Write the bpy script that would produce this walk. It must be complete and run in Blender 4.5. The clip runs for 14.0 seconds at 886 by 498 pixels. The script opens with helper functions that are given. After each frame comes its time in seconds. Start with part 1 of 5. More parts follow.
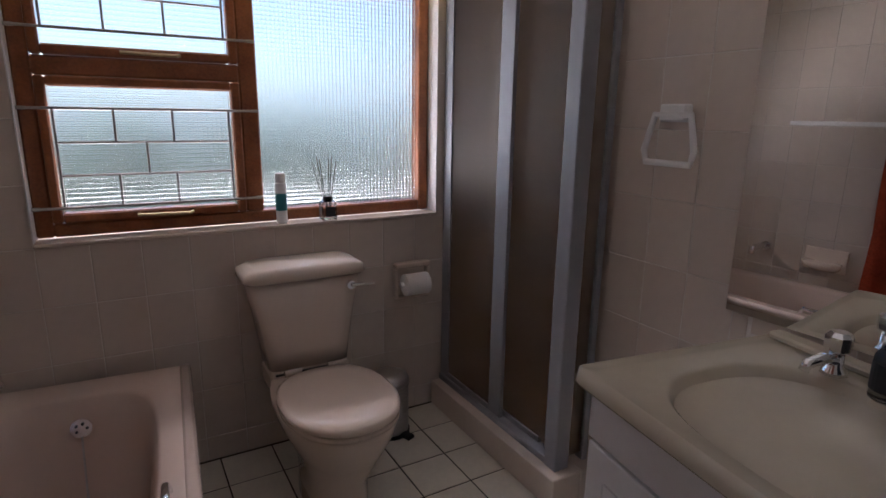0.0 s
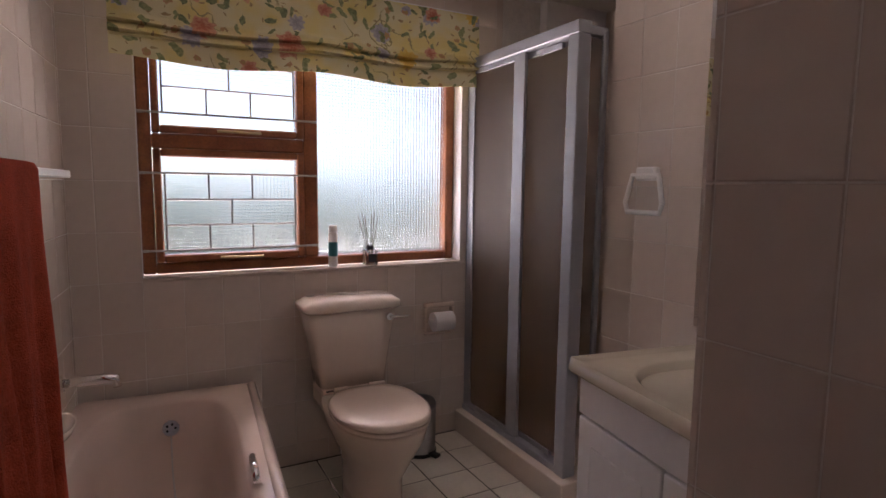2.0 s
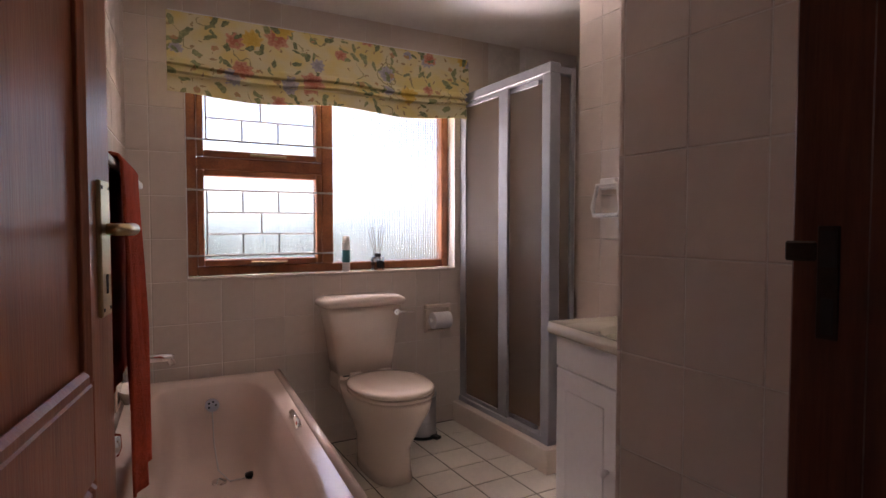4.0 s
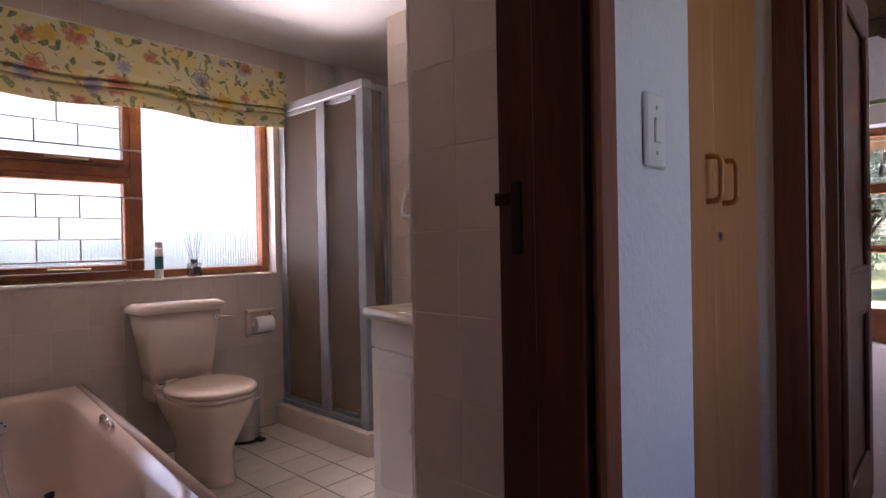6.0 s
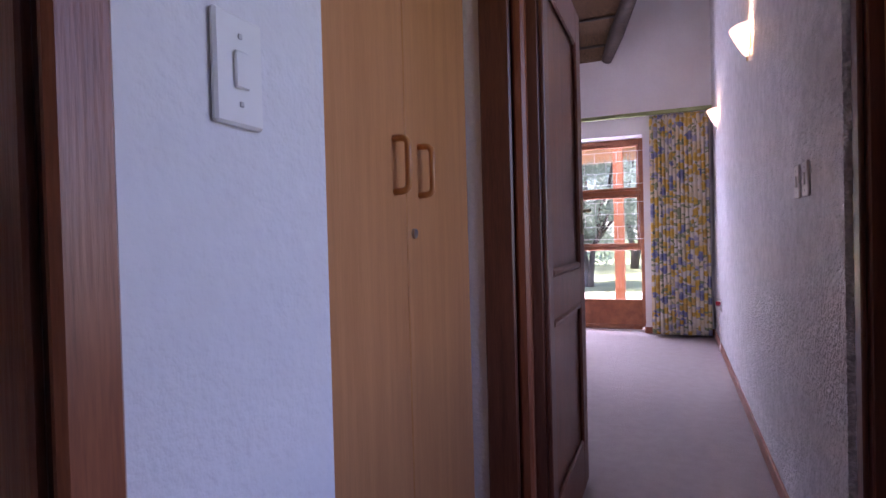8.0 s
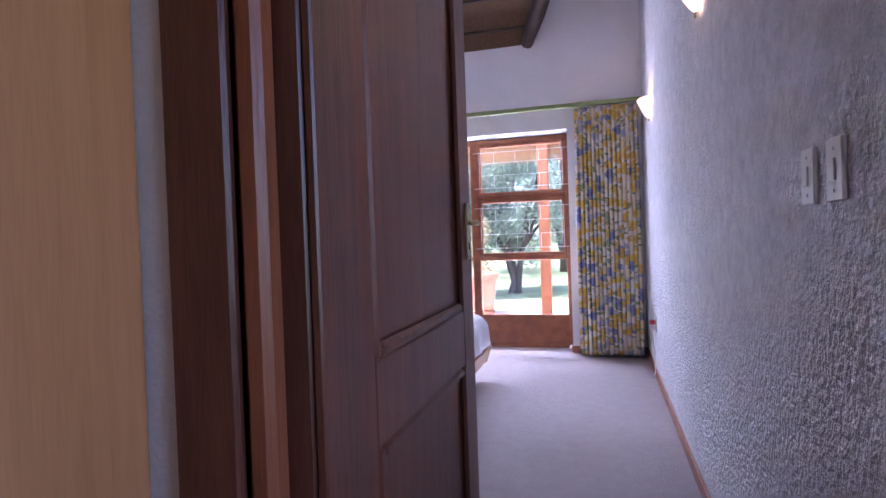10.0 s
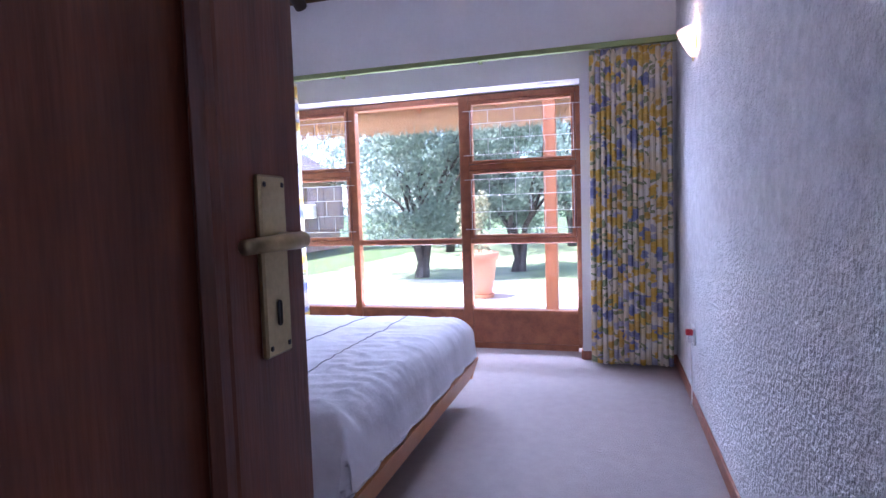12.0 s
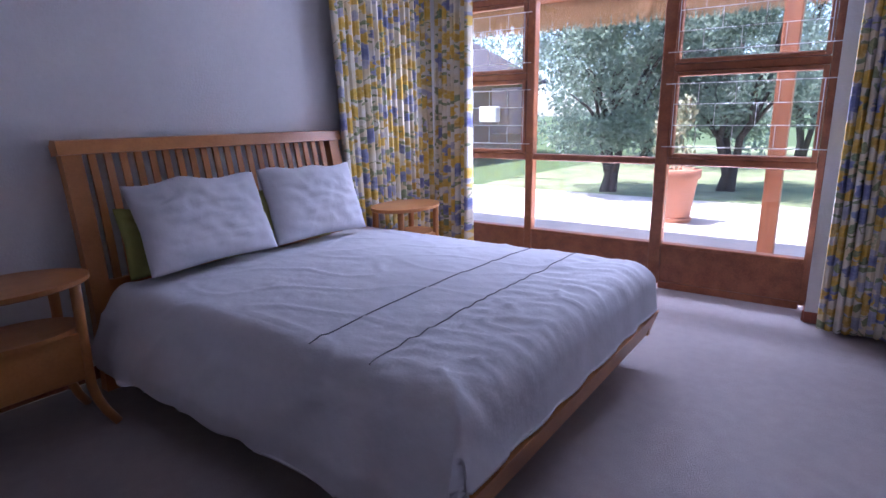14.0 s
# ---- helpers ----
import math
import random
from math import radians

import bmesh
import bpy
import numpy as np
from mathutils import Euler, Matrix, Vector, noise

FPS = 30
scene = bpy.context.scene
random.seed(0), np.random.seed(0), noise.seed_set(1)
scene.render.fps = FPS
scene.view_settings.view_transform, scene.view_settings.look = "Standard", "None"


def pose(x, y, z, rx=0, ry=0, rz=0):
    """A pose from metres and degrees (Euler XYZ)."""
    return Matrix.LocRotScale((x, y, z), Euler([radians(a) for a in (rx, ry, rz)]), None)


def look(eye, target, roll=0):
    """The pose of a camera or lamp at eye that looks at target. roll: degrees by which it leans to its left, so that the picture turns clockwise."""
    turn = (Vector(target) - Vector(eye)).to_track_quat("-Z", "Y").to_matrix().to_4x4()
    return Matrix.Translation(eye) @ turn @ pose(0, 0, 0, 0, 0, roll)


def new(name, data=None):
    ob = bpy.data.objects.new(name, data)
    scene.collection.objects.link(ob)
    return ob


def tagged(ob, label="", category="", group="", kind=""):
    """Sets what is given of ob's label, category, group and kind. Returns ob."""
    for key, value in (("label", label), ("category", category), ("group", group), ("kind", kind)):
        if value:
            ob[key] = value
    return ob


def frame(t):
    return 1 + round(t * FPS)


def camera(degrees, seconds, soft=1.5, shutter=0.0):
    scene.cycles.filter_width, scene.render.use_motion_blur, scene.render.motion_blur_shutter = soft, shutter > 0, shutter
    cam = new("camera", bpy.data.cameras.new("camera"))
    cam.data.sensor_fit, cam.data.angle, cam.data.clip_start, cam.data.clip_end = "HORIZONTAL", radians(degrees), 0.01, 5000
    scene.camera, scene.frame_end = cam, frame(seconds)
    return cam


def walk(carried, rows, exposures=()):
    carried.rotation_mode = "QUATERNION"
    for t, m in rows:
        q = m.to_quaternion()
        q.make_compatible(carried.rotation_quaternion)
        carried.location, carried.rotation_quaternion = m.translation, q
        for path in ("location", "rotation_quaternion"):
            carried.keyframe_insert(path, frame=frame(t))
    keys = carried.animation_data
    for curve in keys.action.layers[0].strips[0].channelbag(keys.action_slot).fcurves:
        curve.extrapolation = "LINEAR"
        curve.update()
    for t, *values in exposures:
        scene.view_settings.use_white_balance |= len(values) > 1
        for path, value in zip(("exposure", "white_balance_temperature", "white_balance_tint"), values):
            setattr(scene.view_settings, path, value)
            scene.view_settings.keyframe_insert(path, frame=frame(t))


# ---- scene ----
cam = camera(76.3, 14.0)
PATH = [
    (0, (0.199, 0.157, 1.351), (1.176, 1.839, 0.887), 0.9),
    (0.5, (0.155, 0.065, 1.328), (1.118, 1.772, 0.93), 0.7),
    (1, (0.085, -0.033, 1.319), (1.044, 1.693, 1.001), 0.7),
    (1.5, (0.008, -0.13, 1.315), (0.967, 1.605, 1.05), 0.7),
    (2, (-0.041, -0.23, 1.308), (0.893, 1.525, 1.09), 0.7),
    (2.5, (-0.118, -0.349, 1.265), (0.806, 1.418, 1.109), 0.3),
    (2.7, (-0.141, -0.385, 1.246), (0.778, 1.386, 1.112), 0.2),
    (5, (-0.424, -0.714, 1.132), (0.755, 0.901, 1.103), -0.3),
    (5.5, (-0.457, -0.754, 1.103), (0.878, 0.734, 1.086), -0.6),
    (6, (-0.409, -0.805, 1.084), (1.049, 0.564, 1.065), -1.1),
    (6.5, (-0.378, -0.817, 1.067), (1.217, 0.389, 1.051), -1.2),
    (7, (-0.296, -0.838, 1.062), (1.413, 0.202, 1.045), -1.6),
    (7.5, (-0.159, -0.841, 1.062), (1.635, 0.043, 1.041), -1.8),
    (8, (0.007, -0.862, 1.072), (1.857, -0.104, 1.042), -1.5),
    (9, (0.461, -0.895, 1.098), (2.371, -0.302, 1.065), -1.7),
    (11.3, (1.674, -0.8, 1.179), (3.604, -0.277, 1.14), -2.0),
    (11.5, (1.799, -0.802, 1.182), (3.726, -0.269, 1.121), -2.0),
    (12, (2.052, -0.779, 1.203), (3.964, -0.209, 1.067), -1.8),
    (12.5, (2.236, -0.758, 1.224), (4.111, -0.103, 0.997), -1.9),
    (13, (2.437, -0.764, 1.224), (4.246, 0.038, 0.931), -1.4),
    (13.5, (2.519, -0.751, 1.272), (4.219, 0.237, 0.909), -1.4),
    (14, (2.59, -0.671, 1.264), (4.172, 0.462, 0.804), -0.7),
]
LIGHT = [(0, 0.95, 6050, 22), (1, 1.1, 6300, 27), (2.5, 1.5, 6750, 30), (5, 1.82, 6900, 33), (6.5, 1.95, 6350, 36), (8, 2.45, 5950, 43), (9, 2.65, 5600, 38), (11.5, 2.45, 5200, 29), (12.5, 2.2, 5150, 29), (14, 1.6, 5250, 30)]
walk(cam, [(t, look(eye, target, roll)) for t, eye, target, roll in PATH], LIGHT)

# ---- world, sun, lamps ----
world = bpy.data.worlds.new("world")
scene.world = world
world.use_nodes = True
wn = world.node_tree.nodes
sky = wn.new("ShaderNodeTexSky")
sky.sky_type = 'NISHITA'
sky.sun_disc = False
sky.sun_elevation = radians(71)
sky.sun_rotation = radians(-22)
world.node_tree.links.new(sky.outputs[0], wn["Background"].inputs[0])
wn["Background"].inputs[1].default_value = 0.15
sun = new("sun", bpy.data.lights.new("sun", 'SUN'))
sun.data.energy = 5.0
sun.data.angle = radians(0.5)
sun.data.color = (1.0, 0.95, 0.86)
sun.matrix_world = look((0, 0, 30), (2.0, -5.0, 14.0))


def area(name, loc, target, sx, sy, watts, colour=(1, 1, 1)):
    lamp = new(name, bpy.data.lights.new(name, 'AREA'))
    lamp.data.shape = 'RECTANGLE'
    lamp.data.size, lamp.data.size_y, lamp.data.energy, lamp.data.color = sx, sy, watts, colour
    lamp.matrix_world = look(loc, target)
    return lamp


area("bath_window_daylight", (0.68, 3.75, 3.0), (0.68, 2.0, 1.2), 1.8, 1.2, 125, (1.0, 0.93, 0.90))
# Added low lamp, standing in for daylight bouncing up off the ground.
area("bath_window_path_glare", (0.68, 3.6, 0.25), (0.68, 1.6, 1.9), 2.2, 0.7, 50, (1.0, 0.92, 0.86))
# Added fill for the corridor; the window it shines through is made up.
area("corridor_window_daylight", (0.95, -1.80, 1.45), (0.75, 0.0, 1.2), 0.9, 1.1, 0.27, (1.0, 0.80, 0.96))
area("bedroom_window_daylight", (7.85, 0.78, 2.72), (4.2, 0.78, 1.1), 2.6, 0.6, 50, (0.78, 0.87, 1.0))
# Added lamp hidden below the panes, standing in for light off the terrace.
area("bedroom_window_patio_glare", (7.22, 0.78, -0.02), (5.2, 0.78, 1.9), 2.6, 0.36, 45, (0.88, 0.90, 1.0))

# ---- materials ----
MATS = {}


def mat(name, colour, rough=0.6, metal=0.0, var=0.12, scale=8.0, bump=0.0, bump_scale=60.0, stretch=(1, 1, 1), colour2=None, spec=0.5, coat=0.0, random=0.0):
    """Principled material with noise variation at two scales and optional relief."""
    m = bpy.data.materials.new(name)
    m.use_nodes = True
    nt = m.node_tree
    n, lk = nt.nodes, nt.links
    b = n["Principled BSDF"]
    b.inputs["Roughness"].default_value = rough
    b.inputs["Metallic"].default_value = metal
    b.inputs["Specular IOR Level"].default_value = spec
    b.inputs["Coat Weight"].default_value = coat
    b.inputs["Coat Roughness"].default_value = 0.08
    tc = n.new("ShaderNodeTexCoord")
    mp = n.new("ShaderNodeMapping")
    mp.inputs["Scale"].default_value = stretch
    lk.new(tc.outputs["Object"], mp.inputs[0])
    n1, n2 = n.new("ShaderNodeTexNoise"), n.new("ShaderNodeTexNoise")
    n1.inputs["Scale"].default_value, n2.inputs["Scale"].default_value = scale, scale * 9
    n1.inputs["Detail"].default_value = n2.inputs["Detail"].default_value = 4
    lk.new(mp.outputs[0], n1.inputs[0])
    lk.new(mp.outputs[0], n2.inputs[0])
    add = n.new("ShaderNodeMath")
    add.operation = 'MULTIPLY_ADD'
    add.inputs[1].default_value = 0.6
    lk.new(n1.outputs[0], add.inputs[0])
    sc = n.new("ShaderNodeMath")
    sc.operation = 'MULTIPLY'
    sc.inputs[1].default_value = 0.4
    lk.new(n2.outputs[0], sc.inputs[0])
    lk.new(sc.outputs[0], add.inputs[2])
    ramp = n.new("ShaderNodeMix")
    ramp.data_type = 'RGBA'
    c2 = colour2 or tuple(c * (1 - 2 * var) for c in colour)
    ramp.inputs[6].default_value = (*c2, 1)
    ramp.inputs[7].default_value = (*colour, 1)
    rng = n.new("ShaderNodeMapRange")
    rng.inputs[1].default_value, rng.inputs[2].default_value = 0.36, 0.64
    lk.new(add.outputs[0], rng.inputs[0])
    lk.new(rng.outputs[0], ramp.inputs[0])
    last = ramp.outputs[2]
    if random:
        oi = n.new("ShaderNodeObjectInfo")
        mr = n.new("ShaderNodeMapRange")
        mr.inputs[3].default_value, mr.inputs[4].default_value = 1 - random, 1 + random * 0.3
        lk.new(oi.outputs["Random"], mr.inputs[0])
        hs = n.new("ShaderNodeHueSaturation")
        lk.new(mr.outputs[0], hs.inputs["Value"])
        lk.new(last, hs.inputs["Color"])
        last = hs.outputs[0]
    lk.new(last, b.inputs["Base Color"])
    if bump:
        n3 = n.new("ShaderNodeTexNoise")
        n3.inputs["Scale"].default_value = bump_scale
        n3.inputs["Detail"].default_value = 3
        lk.new(mp.outputs[0], n3.inputs[0])
        bp = n.new("ShaderNodeBump")
        bp.inputs["Strength"].default_value = bump
        bp.inputs["Distance"].default_value = 0.01
        lk.new(n3.outputs[0], bp.inputs["Height"])
        lk.new(bp.outputs[0], b.inputs["Normal"])
    MATS[name] = m
    return m


def bsdf(m):
    return m.node_tree.nodes["Principled BSDF"]


TILE = mat("glazed_wall_tile", (0.66, 0.57, 0.49), 0.16, var=0.03, scale=3, bump=0.03, bump_scale=14, random=0.05)
FTILE = mat("floor_tile", (0.72, 0.67, 0.57), 0.30, var=0.06, scale=6, bump=0.05, bump_scale=30, random=0.07)
GROUT = mat("light_grout", (0.74, 0.70, 0.64), 0.9, var=0.1, scale=12)
DGROUT = mat("dark_grout", (0.07, 0.055, 0.045), 0.95, var=0.2, scale=12)
PLASTER = mat("white_textured_plaster", (0.78, 0.77, 0.78), 0.85, var=0.03, scale=4, bump=0.28, bump_scale=85)
ROUGHCAST = mat("coarse_roughcast_plaster", (0.76, 0.75, 0.76), 0.5, var=0.14, scale=22, bump=1.0, bump_scale=70)
ROUGHCAST.node_tree.nodes["Bump"].inputs["Distance"].default_value = 0.022
CEIL = mat("ceiling_paint", (0.80, 0.79, 0.77), 0.9, var=0.03, scale=3)
DARKWOOD = mat("dark_varnished_wood", (0.16, 0.055, 0.030), 0.32, scale=5, stretch=(7, 7, 0.5), colour2=(0.075, 0.024, 0.014), bump=0.08, bump_scale=30)
MIDWOOD = mat("red_brown_wood", (0.33, 0.105, 0.045), 0.35, scale=5, stretch=(7, 7, 0.5), colour2=(0.19, 0.055, 0.024), bump=0.08, bump_scale=30)
# MIDWOOD darkened: the backlit bedroom door's shade is put into the colour.
BACKLITWOOD = mat("backlit_red_brown_door_wood", (0.22, 0.066, 0.030), 0.38, scale=5, stretch=(7, 7, 0.5), colour2=(0.12, 0.034, 0.016), bump=0.08, bump_scale=30)
WINWOOD = mat("meranti_window_wood", (0.34, 0.12, 0.045), 0.4, scale=6, stretch=(2, 2, 2), colour2=(0.20, 0.065, 0.025), bump=0.06, bump_scale=40)
BEECH = mat("pale_beech_veneer", (0.56, 0.26, 0.105), 0.42, scale=4, stretch=(9, 9, 0.45), colour2=(0.46, 0.20, 0.075), bump=0.03)
BEDWOOD = mat("honey_beech_wood", (0.52, 0.215, 0.06), 0.35, scale=4, stretch=(2, 4, 2), colour2=(0.42, 0.165, 0.045), bump=0.03)
CERAMIC = mat("beige_ceramic", (0.72, 0.60, 0.50), 0.08, var=0.01, scale=2, coat=0.4)
ACRYL = mat("beige_pink_acrylic", (0.66, 0.53, 0.45), 0.14, var=0.02, scale=2, coat=0.3)
BASIN = mat("cream_cultured_marble", (0.64, 0.57, 0.44), 0.15, var=0.03, scale=3, coat=0.3)
WHITE = mat("white_paint", (0.80, 0.79, 0.78), 0.4, var=0.03, scale=5)
PLASTIC = mat("white_plastic", (0.82, 0.81, 0.79), 0.35, var=0.02, scale=5)
CHROME = mat("chrome", (0.85, 0.85, 0.86), 0.08, 1.0, var=0.02)
STEEL = mat("brushed_steel", (0.55, 0.54, 0.53), 0.42, 1.0, var=0.08, stretch=(1, 1, 20))
ALU = mat("grey_aluminium", (0.33, 0.34, 0.365), 0.5, 0.4, var=0.04, scale=3)
BRASS = mat("aged_brass", (0.55, 0.44, 0.24), 0.30, 1.0, var=0.12, scale=20)
BRONZE = mat("dark_bronze", (0.06, 0.045, 0.035), 0.45, 0.8, var=0.2, scale=20)
BLACK = mat("black_rubber_and_dark_gaps", (0.015, 0.015, 0.015), 0.5, var=0.1)
BARMETAL = mat("painted_burglar_bar", (0.42, 0.40, 0.38), 0.5, 0.3, var=0.06)
WBAR = mat("white_burglar_bar", (0.70, 0.69, 0.68), 0.5, 0.2, var=0.06)
CARPET = mat("grey_beige_carpet", (0.42, 0.36, 0.345), 1.0, var=0.05, scale=14, bump=0.8, bump_scale=240, spec=0.1)
DUVET = mat("white_cotton", (0.64, 0.62, 0.65), 0.9, var=0.03, scale=3, bump=0.25, bump_scale=22, spec=0.2)
STITCH = mat("grey_stitch", (0.20, 0.19, 0.21), 0.9, var=0.1)
GREENCLOTH = mat("green_pillow_cloth", (0.34, 0.36, 0.10), 0.9, var=0.08)
TOWEL = mat("rust_red_terry", (0.46, 0.075, 0.035), 1.0, var=0.18, scale=9, bump=0.8, bump_scale=230, spec=0.1)
GREENRAIL = mat("green_curtain_rail", (0.28, 0.34, 0.13), 0.5, var=0.08)
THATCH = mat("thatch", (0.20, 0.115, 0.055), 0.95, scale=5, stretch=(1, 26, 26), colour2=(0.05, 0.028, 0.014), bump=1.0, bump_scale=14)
# Paler copy of THATCH with sunlight put into its colour.
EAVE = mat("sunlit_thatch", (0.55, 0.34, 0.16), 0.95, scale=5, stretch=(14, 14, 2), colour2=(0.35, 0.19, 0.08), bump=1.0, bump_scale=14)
POLE = mat("dark_gum_pole", (0.05, 0.028, 0.018), 0.6, scale=6, stretch=(6, 1, 6), var=0.3, bump=0.3)
TERRA = mat("terracotta", (0.50, 0.21, 0.12), 0.8, var=0.12, scale=7, bump=0.1)
POST = mat("orange_varnished_post", (0.40, 0.15, 0.055), 0.5, scale=4, stretch=(6, 6, 0.6), colour2=(0.27, 0.09, 0.03))
PATIO = mat("pale_patio_paving", (0.62, 0.56, 0.46), 0.9, var=0.12, scale=1.5, bump=0.2)
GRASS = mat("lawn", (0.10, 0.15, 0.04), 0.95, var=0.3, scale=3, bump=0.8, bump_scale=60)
BARK = mat("grey_bark", (0.09, 0.07, 0.055), 0.9, var=0.3, scale=9, bump=0.8, bump_scale=25)
LEAF = mat("grey_green_leaves", (0.15, 0.20, 0.155), 0.4, var=0.3, scale=2.5)
lt = LEAF.node_tree
tr, mixs = lt.nodes.new("ShaderNodeBsdfTranslucent"), lt.nodes.new("ShaderNodeMixShader")
tr.inputs[0].default_value = (0.36, 0.45, 0.34, 1)
lt.links.new(bsdf(LEAF).outputs[0], mixs.inputs[1])
lt.links.new(tr.outputs[0], mixs.inputs[2])
lt.links.new(mixs.outputs[0], lt.nodes["Material Output"].inputs[0])
PALELEAF = mat("pale_yellow_leaves", (0.42, 0.42, 0.24), 0.5, var=0.2, scale=6)
HWALL = mat("brown_house_wall", (0.30, 0.19, 0.14), 0.9, var=0.08, scale=2)
HROOF = mat("dark_house_roof", (0.10, 0.08, 0.08), 0.8, var=0.2, scale=5)
PAPER = mat("white_paper", (0.82, 0.80, 0.78), 0.95, var=0.02)
LABEL = mat("teal_label", (0.03, 0.20, 0.22), 0.5, var=0.1)
DLABEL = mat("dark_label", (0.02, 0.02, 0.025), 0.5, var=0.1)
REED = mat("dark_reed", (0.08, 0.05, 0.035), 0.8, var=0.2)
RED = mat("red_plastic", (0.55, 0.02, 0.03), 0.4, var=0.05)
SHADE = mat("alabaster_glass_shade", (0.85, 0.76, 0.66), 0.4, var=0.04, scale=6)
bsdf(SHADE).inputs["Emission Color"].default_value = (1.0, 0.62, 0.33, 1)
bsdf(SHADE).inputs["Emission Strength"].default_value = 0.42
MIRROR = mat("silvered_mirror", (0.86, 0.87, 0.86), 0.01, 1.0, var=0.0)


def glass(name, tint, rough, bump=0.0, scale=60, kind="noise"):
    m = mat(name, tint, rough, var=0.0)
    b = bsdf(m)
    for l in list(b.inputs["Base Color"].links):
        m.node_tree.links.remove(l)
    b.inputs["Base Color"].default_value = (*tint, 1)
    b.inputs["Transmission Weight"].default_value = 1.0
    b.inputs["IOR"].default_value = 1.45
    if bump:
        n, lk = m.node_tree.nodes, m.node_tree.links
        tc = n["Texture Coordinate"]
        sep = n.new("ShaderNodeSeparateXYZ")
        lk.new(tc.outputs["Object"], sep.inputs[0])
        total = None
        for ax in (0, 1, 2):
            mu = n.new("ShaderNodeMath")
            mu.operation = 'MULTIPLY'
            mu.inputs[1].default_value = scale
            lk.new(sep.outputs[ax], mu.inputs[0])
            si = n.new("ShaderNodeMath")
            si.operation = 'SINE'
            lk.new(mu.outputs[0], si.inputs[0])
            if total is None:
                total = si.outputs[0]
            else:
                ad = n.new("ShaderNodeMath")
                ad.operation = 'ADD'
                lk.new(total, ad.inputs[0])
                lk.new(si.outputs[0], ad.inputs[1])
                total = ad.outputs[0]
        bp = n.new("ShaderNodeBump")
        bp.inputs["Strength"].default_value = bump
        bp.inputs["Distance"].default_value = 0.01
        lk.new(total, bp.inputs["Height"])
        lk.new(bp.outputs[0], b.inputs["Normal"])
    return m


CLEAR = glass("clear_pane", (0.97, 0.98, 0.98), 0.0)
OBSCURE = glass("obscure_patterned_pane", (0.72, 0.83, 0.89), 0.22, bump=0.45, scale=400)
SMOKED = glass("smoked_obscure_shower_glass", (0.80, 0.68, 0.58), 0.4, bump=0.12, scale=900)
bsdf(SMOKED).inputs["IOR"].default_value = 1.2
BOTTLEGLASS = glass("bottle_glass", (0.93, 0.95, 0.95), 0.02)


